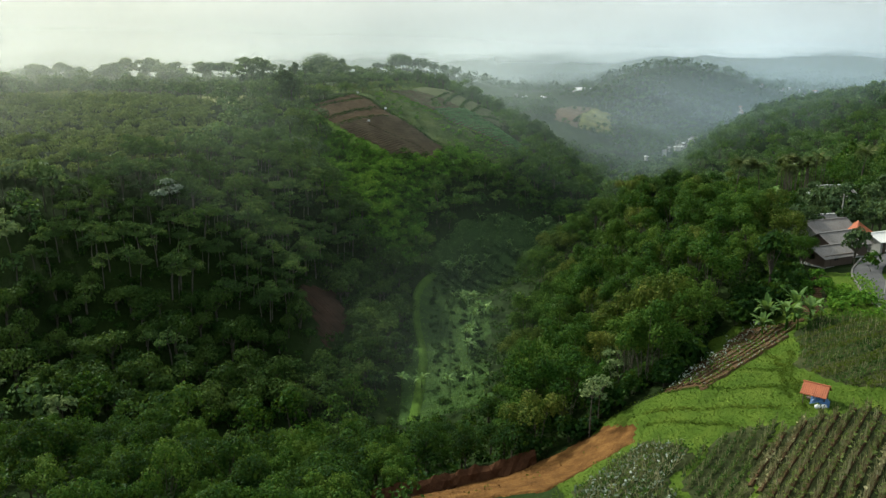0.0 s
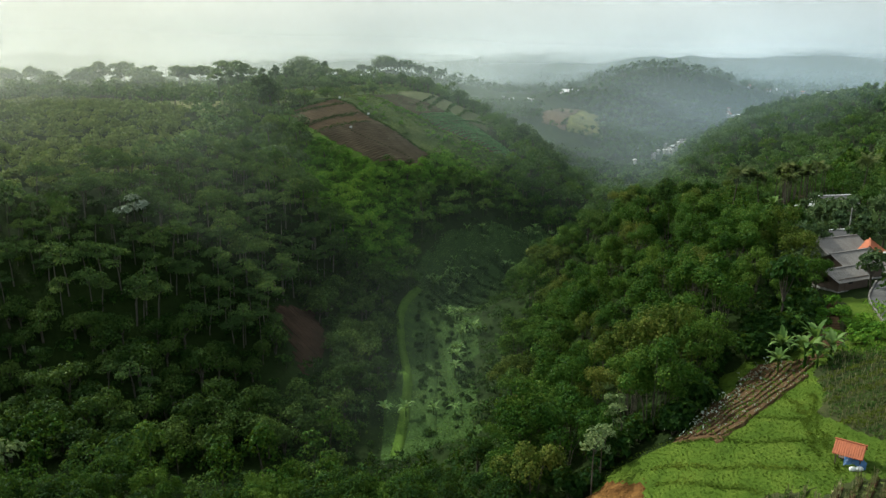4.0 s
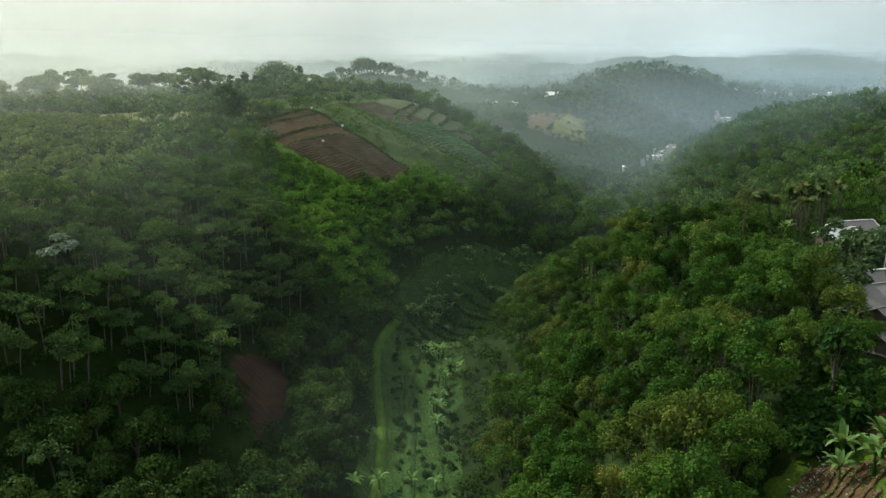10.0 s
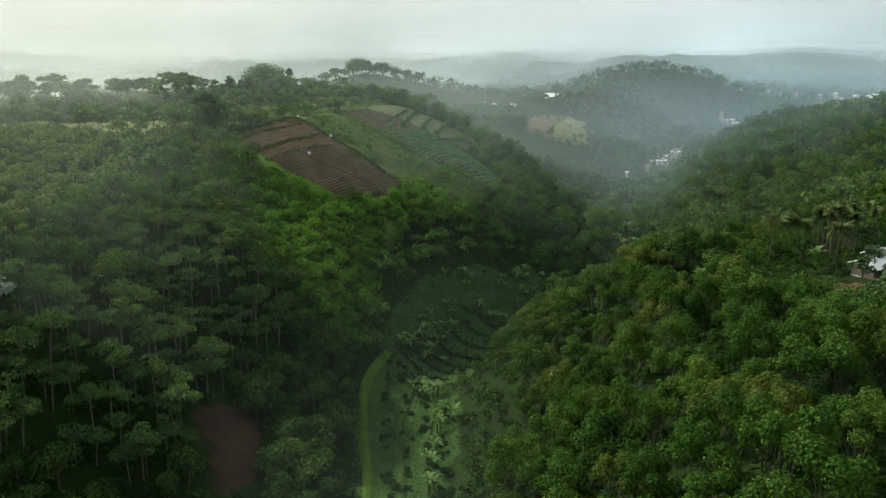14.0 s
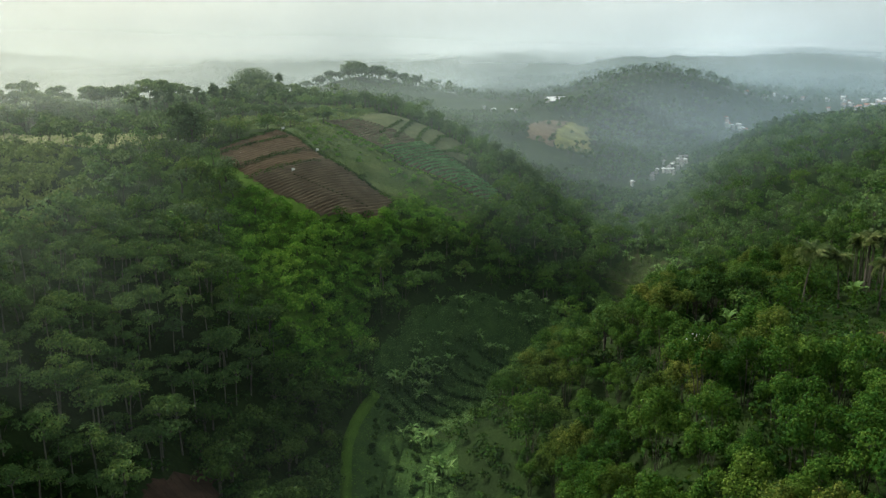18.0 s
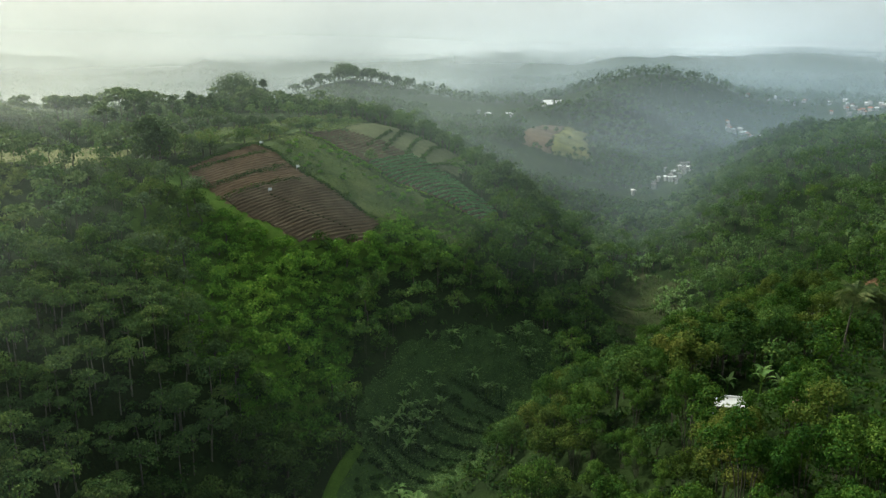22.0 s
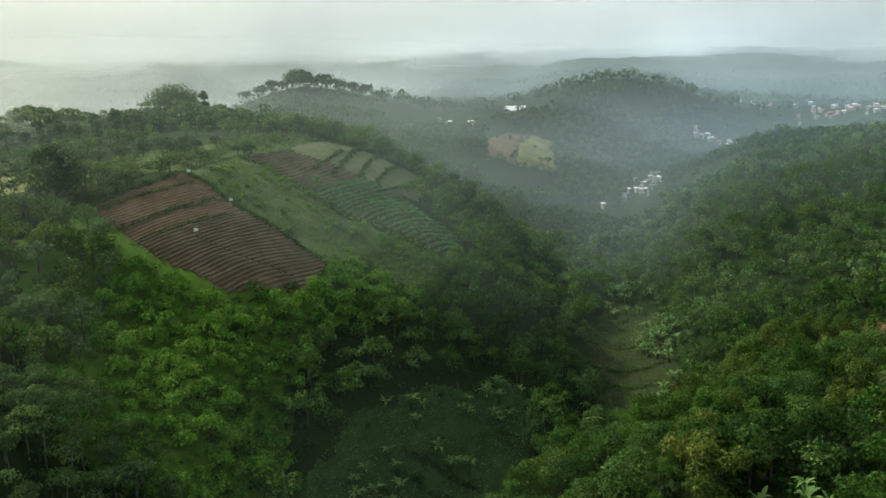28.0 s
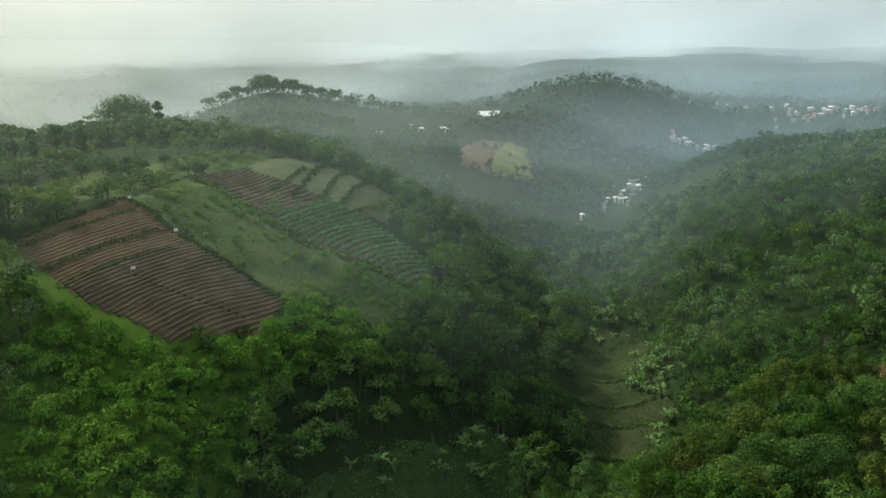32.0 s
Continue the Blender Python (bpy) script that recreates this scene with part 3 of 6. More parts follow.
# ---------------------------------------------------------------- woods
def joined_woods(name, kinds, x, y, seed, mats, label, shrink=(0.65, 1.12), sink=0.2, shares=None):
    """Many trees as one mesh: too many to count. kinds: templates of (trunk, crown)."""
    r = np.random.RandomState(seed)
    z, pick = height(x, y) - sink, r.choice(len(kinds), len(x), p=shares)
    verts, quads, which, at = [], [], [], 0
    for k, (trunk, crown) in enumerate(kinds):
        ids = np.where(pick == k)[0]
        if not len(ids):
            continue
        cv, cq = as_mesh(crown)
        tv, tq = trunk
        v = np.concatenate([cv, tv])
        q = np.concatenate([cq, tq + len(cv)])
        w = np.concatenate([np.full(len(cq), 2 * (k % (len(mats) // 2))), np.full(len(tq), 2 * (k % (len(mats) // 2)) + 1)])
        a, s, h = r.uniform(0, 6.283, len(ids)), r.uniform(*shrink, len(ids)), r.uniform(0.85, 1.2, len(ids))
        co, si = (np.cos(a) * s)[:, None], (np.sin(a) * s)[:, None]
        px = v[None, :, 0] * co - v[None, :, 1] * si + x[ids][:, None]
        py = v[None, :, 0] * si + v[None, :, 1] * co + y[ids][:, None]
        pz = v[None, :, 2] * (s * h)[:, None] + z[ids][:, None]
        verts.append(np.stack([px, py, pz], 2).reshape(-1, 3))
        quads.append((q[None] + (at + np.arange(len(ids)) * len(v))[:, None, None]).reshape(-1, 4))
        which.append(np.tile(w, len(ids)))
        at += len(ids) * len(v)
    ob = new(name, raw_mesh(name, np.concatenate(verts), np.concatenate(quads), mats, np.concatenate(which)))
    return tagged(ob, label, "woodland", kind="stuff")


def planted(name, kinds, x, y, seed, leaf, bark, label, category, group, shrink=(0.8, 1.2), sink=0.15):
    """Single trees, each a thing with a trunk and a crown; alike ones share their meshes."""
    r, first = np.random.RandomState(seed), []
    for trunk, crown in kinds:
        e = new(name)
        tagged(e, label, category, group)
        part("trunk", raw_mesh("trunk", *trunk, [bark], smooth=True), None, e)
        part("crown", raw_mesh("crown", *as_mesh(crown), [leaf]), None, e)
        first.append(e)
    z = height(x, y) - sink
    for i in range(len(x)):
        s = r.uniform(*shrink)
        m = Matrix.LocRotScale((x[i], y[i], z[i]), Euler((0, 0, r.uniform(0, 6.283))), (s, s, s * r.uniform(0.88, 1.15)))
        if i < len(first):
            first[i].matrix_basis = m
        else:
            copy_thing_at(first[r.randint(len(first))], m)


def copy_thing_at(ob, m):
    """copy_thing, with the pose's own scale."""
    keep = ob.matrix_basis.copy()
    ob.matrix_basis = Matrix()
    made = copy_thing(ob, m)
    ob.matrix_basis = keep
    return made


def variants(make, count, seed, **kw):
    return [make(np.random.RandomState(seed + i), **kw) for i in range(count)]


SPUR_WOOD = [(10, 92), (22, 97), (30, 98), (40, 114), (52, 125), (61, 131), (64, 152), (62, 190), (50, 203), (24, 207), (18, 186), (14.5, 150), (12, 120)]
FRONT_WOOD = [(-75, 62), (12, 60), (14, 90), (16, 118), (-14, 122), (-45, 118), (-75, 100)]
WEST_WOOD = [(-84, 130), (-50, 128), (-22, 140), (-11, 165), (-10, 232), (-26, 250), (-55, 250), (-84, 190)]

# Bamboo on the spur; some clumps are yellowing.
x, y = scatter(5, 70, 88, 210, 5.7, 21)
k = inside(SPUR_WOOD, x, y) & free(x, y)
yellowing = waves(x, y, 36, 30, 2) > 0.45
planted("bamboo_clump", variants(bamboo, 6, 100, n=2100, tall=10.0, wide=3.5, spray=0.2), x[k & ~yellowing], y[k & ~yellowing], 22, M_BAMBOO, M_BARK, "dense yellow-green bamboo clump arching over the spur", "bamboo", "bamboo on the spur", (0.55, 1.3))
planted("bamboo_clump", variants(bamboo, 3, 120, n=2100, tall=10.0, wide=3.5, spray=0.2), x[k & yellowing], y[k & yellowing], 28, M_BAMBOO_DRY, M_BARK, "bamboo clump with yellowing brownish plumes", "bamboo", "bamboo on the spur", (0.7, 1.2))
# Mixed trees in front of the valley.
x, y = scatter(-78, 20, 58, 125, 5.0, 23)
k = inside(FRONT_WOOD, x, y) & free(x, y)
feather = waves(x, y, 33, 24, 2) > 0.05
planted("shoulder_bamboo", variants(bamboo, 4, 210, n=1700, tall=9.0, wide=3.4, spray=0.2), x[k & feather], y[k & feather], 29, M_BAMBOO, M_BARK, "bushy yellow-green bamboo on the shoulder", "bamboo", "bamboo on the shoulder", (0.5, 0.85))
k &= ~feather
planted("broadleaf_tree", variants(round_tree, 6, 200, n=1400, tall=7.8, wide=3.3, spray=0.2), x[k], y[k], 24, M_BROAD_SHADED, M_BARK, "leafy green tree with a rounded crown on the shoulder", "tree", "trees on the shoulder", (0.5, 0.95))
# Slender plantation trees of the west slope.
x, y = scatter(-88, -8, 126, 254, 4.0, 25)
k = inside(WEST_WOOD, x, y) & free(x, y)
tall = waves(x, y, 31, 60, 2) + (height(x, y) - 18) * 0.05 > 0
planted("plantation_tree", variants(umbrella_tree, 6, 300, n=600, tall=7.6, wide=2.9, spray=0.21), x[k & tall], y[k & tall], 26, M_PLANT, M_PALE_BARK, "slender pale-stemmed tree with a flat feathery crown", "tree", "plantation on the west slope", (0.72, 1.22))
planted("slope_tree", variants(round_tree, 5, 400, n=600, tall=5.6, wide=2.7, spray=0.22), x[k & ~tall], y[k & ~tall], 27, M_SLOPE_SHADED, M_BARK, "low dark green broadleaf tree on the west slope", "tree", "trees on the west slope", (0.8, 1.35))

NEAR = [(-62, 118), (140, 118), (140, 335), (-62, 335)]
FAR_ROUND = variants(round_tree, 4, 500, n=120, tall=7.5, wide=3.4, spray=0.58, limbs=False)
FAR_UMBRELLA = variants(umbrella_tree, 3, 520, n=120, tall=9.0, wide=3.5, spray=0.6, limbs=False)
FAR_BAMBOO = variants(bamboo, 3, 540, n=100, spray=0.84, limbs=False)
FAR_BUSH = variants(bush, 4, 560, n=96, spray=0.3, limbs=False)
FIELD_WEST = [(-84, 296), (-60, 292), (-48, 310), (-38, 345), (-60, 335), (-66, 318)]
EAST_WOOD = [(24, 208), (50, 204), (66, 217), (80, 231), (110, 256), (124, 298), (100, 310), (76, 284), (57, 293), (48, 284), (33, 258), (25, 242)]
OWN = [FIELD_WEST, SPUR_WOOD, FRONT_WOOD, WEST_WOOD, EAST_WOOD]

# The spur's far side: bamboo, yellowing bamboo and dark broadleaf trees.
x, y = scatter(20, 126, 202, 314, 5.8, 151)
k = inside(EAST_WOOD, x, y) & free(x, y)
mood = waves(x, y, 152, 34, 3)
for low, high, leaf, seed, label in ((0.0, 0.3, M_BAMBOO, 153, "green bamboo clump with drooping plumes"), (0.3, 9.0, M_BAMBOO_DRY, 155, "yellow-green bamboo clump with drooping plumes")):
    some = k & (mood > low) & (mood <= high)
    planted("eastern_bamboo", variants(bamboo, 4, seed + 7, n=1700, tall=10.4, wide=3.8, spray=0.23), x[some], y[some], seed, leaf, M_BARK, label, "bamboo", "bamboo beyond the spur", (0.55, 1.2))
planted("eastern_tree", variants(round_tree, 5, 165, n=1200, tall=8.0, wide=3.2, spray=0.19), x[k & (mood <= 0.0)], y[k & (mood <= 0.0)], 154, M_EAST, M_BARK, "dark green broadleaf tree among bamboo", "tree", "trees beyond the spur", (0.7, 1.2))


x, y = scatter(-260, -5, 60, 470, 5.6, 41)
k = free(x, y) & free(x, y, OWN + [BRIGHT, HILLTOP]) & ~inside(NEAR, x, y) & ((y > 118) | (x < -78)) & (np.abs(x) < 0.72 * y + 30)
mid = (y > 330) & (y < 452) & (x > -115)
k &= ~(mid & (y > 385) & (np.random.RandomState(143).rand(len(x)) < 0.72))
joined_woods("woodland", variants(round_tree, 2, 530, n=160, tall=5.6, wide=3.2, spray=0.44, limbs=False) + variants(round_tree, 4, 535, n=160, tall=7.0, wide=3.3, spray=0.44, limbs=False), x[k & mid], y[k & mid], 142,
             [M_MIXED_HAZED, M_BARK, M_DARK, M_BARK], "hazy grey-green trees behind the knoll", (0.5, 1.0))
k &= ~mid
joined_woods("woodland", [FAR_UMBRELLA[0], FAR_ROUND[0], FAR_UMBRELLA[1], FAR_ROUND[1], FAR_UMBRELLA[2], FAR_ROUND[2]], x[k], y[k], 42,
             [M_FEATHER_HAZED, M_BARK, M_MIXED_HAZED, M_BARK], "mixed slender trees covering the western hillside")
x, y = scatter(-62, 140, 118, 335, 5.8, 57)
k = free(x, y) & free(x, y, OWN + [BRIGHT]) & (x < 0.6 * y + 4) & ~((x > -13) & (x < 24) & (y < 242))
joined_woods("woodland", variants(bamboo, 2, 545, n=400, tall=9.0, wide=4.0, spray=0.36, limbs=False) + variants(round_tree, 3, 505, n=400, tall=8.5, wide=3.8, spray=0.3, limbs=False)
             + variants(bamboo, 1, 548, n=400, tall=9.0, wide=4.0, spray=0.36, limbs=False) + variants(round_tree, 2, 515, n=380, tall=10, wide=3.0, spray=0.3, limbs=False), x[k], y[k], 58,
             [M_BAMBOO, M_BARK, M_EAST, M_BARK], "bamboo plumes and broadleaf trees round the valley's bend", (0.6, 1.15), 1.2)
x, y = scatter(-5, 320, 120, 470, 5.6, 43)
k = free(x, y) & free(x, y, OWN + [BRIGHT]) & (x < 0.72 * y + 30) & ~inside(NEAR, x, y)
mid = (y > 330) & (y < 452) & (x < 205)
joined_woods("woodland", variants(bamboo, 1, 546, n=240, wide=4.0, spray=0.38, limbs=False) + variants(round_tree, 4, 536, n=220, tall=7.0, wide=3.5, spray=0.35, limbs=False) + variants(round_tree, 1, 537, n=220, tall=8.0, wide=2.8, spray=0.35, limbs=False), x[k & mid], y[k & mid], 144,
             [M_BAMBOO, M_BARK, M_MIXED_HAZED, M_BARK], "bamboo and broadleaf trees where the valley narrows", (0.6, 1.15), shares=[0.14, 0.22, 0.14, 0.22, 0.14, 0.14])
k &= ~mid
joined_woods("woodland", [FAR_BAMBOO[0], FAR_ROUND[0], FAR_BAMBOO[1], FAR_ROUND[1], FAR_BAMBOO[2], FAR_ROUND[3]], x[k], y[k], 44,
             [M_BAMBOO, M_BARK, M_MIXED_HAZED, M_BARK], "bamboo and broadleaf trees covering the eastern hillside", shares=[0.1, 0.27, 0.1, 0.27, 0.08, 0.18])
x, y = scatter(-85, 40, 234, 350, 2.25, 45)
k = (inside(BRIGHT, x, y) | inside(FIELD_WEST, x, y)) & free(x, y) & ~inside(FIELD, x, y + 3.5) & ~inside(FIELD, x + 2, y + 2)
dim = x < -41 + 5 * waves(x, y, 34, 14, 2)
thin = np.random.RandomState(147).rand(len(x)) < 0.45
joined_woods("scrub", variants(bush, 2, 573, n=170, tall=3.4, spray=0.24, limbs=False) + variants(round_tree, 2, 574, n=260, tall=5.6, wide=2.8, spray=0.27, limbs=False), (x[k & dim & thin]), (y[k & dim & thin]), 148,
             [M_DARK, M_BARK, M_EAST, M_BARK], "dull green thicket on the slope west of the field", (0.6, 1.35))
k &= ~dim
joined_woods("scrub", variants(bush, 4, 570, n=180, spray=0.22, limbs=False) + variants(round_tree, 1, 571, n=340, tall=4.2, wide=2.4, spray=0.2, limbs=False), x[k], y[k], 46, [M_SHRUB, M_BARK], "bright green scrub on the slope below the field", (0.45, 1.5), shares=[0.24, 0.24, 0.24, 0.24, 0.04])
x, y = scatter(-150, -60, 185, 310, 3.4, 47)
k = inside(HILLTOP, x, y)
x3, y3 = scatter(-72, -2, 326, 424, 2.9, 157)
k3 = inside(KNOLL_TOP, x3, y3) & (waves(x3, y3, 158, 22, 3) > -0.16) & ~inside(FIELD, x3 + 3, y3 - 2) & ~inside(FIELD, x3, y3)
joined_woods("scrub", variants(bush, 4, 576, n=110, spray=0.28, limbs=False), x3[k3], y3[k3], 159, [M_OLIVE, M_BARK, M_MIXED_HAZED, M_BARK], "olive green scrub over the rounded hilltop", (0.35, 1.05))
LOWER_BALK = [(2, 321.5), (24, 321), (34, 341), (18, 341), (5, 334)]
x2, y2 = scatter(-5, 40, 318, 345, 2.3, 145)
k2 = inside(LOWER_BALK, x2, y2)
joined_woods("scrub", variants(bush, 4, 572, n=120, spray=0.2, limbs=False), x2[k2], y2[k2], 146, [M_SHRUB, M_BARK], "low bright scrub at the foot of the grass slope", (0.25, 0.75))
joined_woods("scrub", FAR_BUSH, x[k], y[k], 48, [M_OLIVE, M_BARK], "yellowish green scrub on the western hilltop", (0.7, 1.5))
SPARSE = variants(round_tree, 4, 580, n=34, tall=7.0, wide=3.8, spray=0.9, limbs=False)
SPARSE = [(tube([(0, 0, -1), (0, 0, 5)], [0.2, 0.1], 3), crown) for _, crown in SPARSE]
CLEARED = [[(82, 602), (130, 602), (134, 640), (142, 686), (126, 694), (104, 690), (86, 658)], [(30, 690), (150, 740), (190, 830), (110, 840), (20, 760)], [(380, 770), (520, 780), (520, 880), (390, 850)], [(270, 755), (325, 765), (320, 785), (270, 780)],
           [(128, 500), (150, 500), (205, 630), (180, 630)]]
x, y = scatter(-420, 560, 455, 760, 7.6, 49)
k = free(x, y, CLEARED) & (np.abs(x - 40) < 0.62 * y + 40) & (waves(x, y, 51, 90, 3) > -0.42)
joined_woods("distant_woodland", SPARSE, x[k], y[k], 50, [M_BROAD_SHADED, M_BARK], "misty woods on the hills beyond the gorge", (0.8, 1.35), 1.8)
x, y = scatter(-800, 900, 762, 1600, 14, 52)
SPARSE = [(trunk, crown[::2]) for trunk, crown in SPARSE]
k = free(x, y, CLEARED) & (np.abs(x - 60) < 0.62 * y + 40) & (waves(x, y, 53, 260, 3) > -0.3)
joined_woods("distant_woodland", SPARSE, x[k], y[k], 54, [M_BROAD_SHADED, M_BARK], "far hazy woods on the rolling hills", (1.2, 1.9), 3.2)
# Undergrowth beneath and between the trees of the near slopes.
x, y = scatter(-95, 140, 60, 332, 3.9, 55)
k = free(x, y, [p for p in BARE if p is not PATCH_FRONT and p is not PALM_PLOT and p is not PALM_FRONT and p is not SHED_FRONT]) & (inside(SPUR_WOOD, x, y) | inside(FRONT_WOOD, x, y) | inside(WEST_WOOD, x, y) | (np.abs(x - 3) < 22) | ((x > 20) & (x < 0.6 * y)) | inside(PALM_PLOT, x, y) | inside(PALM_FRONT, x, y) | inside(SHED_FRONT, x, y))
# Leaf colour with painted shade makes the gaps between crowns dark.
joined_woods("undergrowth", variants(bush, 4, 575, n=44, spray=0.34, limbs=False), x[k], y[k], 56, [M_BROAD_SHADED, M_BARK], "dense green undergrowth on the valley slopes", (0.7, 1.35))

# ---------------------------------------------------------------- haze sheets
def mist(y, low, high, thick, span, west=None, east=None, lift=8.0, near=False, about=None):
    """See-through sheet imitating haze; amount painted per vertex, thinning upwards and near the ground."""
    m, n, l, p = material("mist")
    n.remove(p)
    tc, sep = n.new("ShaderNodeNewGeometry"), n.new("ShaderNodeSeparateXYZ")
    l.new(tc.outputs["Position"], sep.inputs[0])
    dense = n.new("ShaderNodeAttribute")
    dense.attribute_name = "painted_haze"
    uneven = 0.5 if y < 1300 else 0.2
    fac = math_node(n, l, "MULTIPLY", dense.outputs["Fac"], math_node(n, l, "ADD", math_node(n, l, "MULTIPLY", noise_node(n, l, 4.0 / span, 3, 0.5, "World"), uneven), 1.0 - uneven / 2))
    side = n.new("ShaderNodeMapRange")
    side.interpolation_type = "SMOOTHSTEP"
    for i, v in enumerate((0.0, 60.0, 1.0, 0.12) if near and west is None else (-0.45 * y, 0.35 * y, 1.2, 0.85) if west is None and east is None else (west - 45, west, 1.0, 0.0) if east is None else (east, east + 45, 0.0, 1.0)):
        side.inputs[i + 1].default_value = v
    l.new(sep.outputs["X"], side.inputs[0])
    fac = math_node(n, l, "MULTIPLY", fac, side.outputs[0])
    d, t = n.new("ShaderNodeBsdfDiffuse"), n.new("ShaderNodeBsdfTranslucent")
    # Warm towards the sun, blue away from it: haze light put into colour.
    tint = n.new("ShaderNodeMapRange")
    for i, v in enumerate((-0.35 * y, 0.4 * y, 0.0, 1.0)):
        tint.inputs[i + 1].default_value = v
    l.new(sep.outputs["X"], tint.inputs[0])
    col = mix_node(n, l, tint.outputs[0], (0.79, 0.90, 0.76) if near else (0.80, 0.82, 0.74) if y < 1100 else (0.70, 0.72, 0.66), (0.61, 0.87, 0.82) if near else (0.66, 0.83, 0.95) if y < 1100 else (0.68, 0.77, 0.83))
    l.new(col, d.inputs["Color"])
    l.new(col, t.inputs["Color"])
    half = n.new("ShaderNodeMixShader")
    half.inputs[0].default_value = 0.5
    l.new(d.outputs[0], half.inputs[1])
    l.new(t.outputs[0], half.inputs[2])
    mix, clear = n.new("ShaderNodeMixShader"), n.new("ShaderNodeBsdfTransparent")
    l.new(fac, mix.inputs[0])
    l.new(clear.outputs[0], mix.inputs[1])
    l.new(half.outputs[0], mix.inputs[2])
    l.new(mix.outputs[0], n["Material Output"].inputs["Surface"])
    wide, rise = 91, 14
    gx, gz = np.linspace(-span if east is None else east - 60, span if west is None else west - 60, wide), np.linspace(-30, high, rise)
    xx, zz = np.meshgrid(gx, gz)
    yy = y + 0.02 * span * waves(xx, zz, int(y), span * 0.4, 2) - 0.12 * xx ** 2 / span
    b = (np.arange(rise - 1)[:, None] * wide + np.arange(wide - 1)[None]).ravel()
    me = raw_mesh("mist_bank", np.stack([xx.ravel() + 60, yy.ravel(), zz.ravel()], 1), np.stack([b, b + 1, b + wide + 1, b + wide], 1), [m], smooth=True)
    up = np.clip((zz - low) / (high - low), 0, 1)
    # Fades at the foot to hide the seam between sheet and ground.
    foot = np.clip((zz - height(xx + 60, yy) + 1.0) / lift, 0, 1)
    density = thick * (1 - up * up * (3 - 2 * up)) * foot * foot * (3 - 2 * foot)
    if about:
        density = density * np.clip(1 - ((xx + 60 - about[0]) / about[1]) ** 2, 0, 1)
    me.attributes.new("painted_haze", "FLOAT", "POINT").data.foreach_set("value", density.ravel().astype(np.float32))
    return tagged(new("mist_bank", me), "pale see-through sheet standing in for haze across the hills", "mist", kind="structure")


for y, low, high, thick in HAZE_SHEETS:
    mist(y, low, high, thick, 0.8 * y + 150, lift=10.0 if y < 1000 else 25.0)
# Nearer sheets stand in for haze, tuned to what the camera looks through.
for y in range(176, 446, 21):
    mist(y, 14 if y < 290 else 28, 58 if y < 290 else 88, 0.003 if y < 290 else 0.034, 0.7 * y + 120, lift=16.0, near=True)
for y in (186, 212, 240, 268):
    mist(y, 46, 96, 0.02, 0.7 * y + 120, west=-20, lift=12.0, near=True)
# Low valley sheets, topped so only the early camera positions look through them.
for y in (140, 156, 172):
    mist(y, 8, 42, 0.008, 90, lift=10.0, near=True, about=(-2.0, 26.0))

# Side sheets add imitated haze over the far west and the east alone.
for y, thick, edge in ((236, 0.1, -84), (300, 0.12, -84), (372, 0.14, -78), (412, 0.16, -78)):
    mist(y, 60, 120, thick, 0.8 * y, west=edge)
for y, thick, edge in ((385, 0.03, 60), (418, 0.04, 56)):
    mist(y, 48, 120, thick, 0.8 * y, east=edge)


# ---------------------------------------------------------------- more materials
def paint(name, col, rough=0.6, worn=(0.5, 0.45, 0.38), amount=0.35, scale=1.2, metal=0.0):
    """A painted or plastered surface with stains and grime."""
    m, n, l, p = material(name)
    big, fine = noise_node(n, l, scale, 5, 0.65), noise_node(n, l, scale * 9, 3, 0.6)
    fac = math_node(n, l, "MULTIPLY", ramp_node(n, l, big, [(0.42, (0, 0, 0)), (0.7, (1, 1, 1))]), amount)
    c = mix_node(n, l, fac, col, tuple(a * b for a, b in zip(col, worn)))
    l.new(mix_node(n, l, math_node(n, l, "MULTIPLY", fine, 0.3), c, tuple(0.6 * a for a in col)), p.inputs["Base Color"])
    p.inputs["Roughness"].default_value, p.inputs["Metallic"].default_value = rough, metal
    bump_node(n, l, fine, p, 0.3, 0.02)
    return m


M_TILE = paint("orange_roof_tile", (0.33, 0.095, 0.036), 0.85, (0.4, 0.45, 0.5), 0.6, 2.0)
M_TIN_GREY = paint("weathered_tin", (0.145, 0.135, 0.12), 0.6, (0.5, 0.42, 0.35), 0.6, 0.8)
M_TIN_DARK = paint("dark_roofing", (0.07, 0.068, 0.065), 0.7, (0.6, 0.6, 0.6), 0.4)
M_TIN_WHITE = paint("pale_tin", (0.62, 0.62, 0.58), 0.5, (0.6, 0.58, 0.5), 0.4, 0.9)
M_RUST = paint("rusty_tin", (0.16, 0.075, 0.04), 0.8, (0.5, 0.5, 0.5), 0.6, 0.9)
M_TIN_PALE = paint("bleached_tin", (0.50, 0.50, 0.46), 0.6, (0.6, 0.55, 0.45), 0.5, 0.9)
M_PLASTER = paint("plaster_wall", (0.32, 0.32, 0.29), 0.9, (0.5, 0.48, 0.42), 0.5, 0.7)
M_PLANK = paint("wooden_planks", (0.085, 0.06, 0.042), 0.85, (0.5, 0.5, 0.5), 0.5, 1.5)
M_WHITE = paint("white_trim", (0.72, 0.72, 0.68), 0.7, (0.7, 0.68, 0.6), 0.3)
M_TARP = paint("blue_tarpaulin", (0.025, 0.10, 0.24), 0.45, (0.6, 0.65, 0.7), 0.4, 3.0)
M_PLASTIC = paint("white_sack", (0.7, 0.72, 0.7), 0.5)
M_POLE = paint("grey_pole", (0.3, 0.29, 0.26), 0.8)
M_GLASS, _n, _l, _p = material("window_glass")
_p.inputs["Base Color"].default_value, _p.inputs["Roughness"].default_value = (0.02, 0.025, 0.025, 1), 0.08


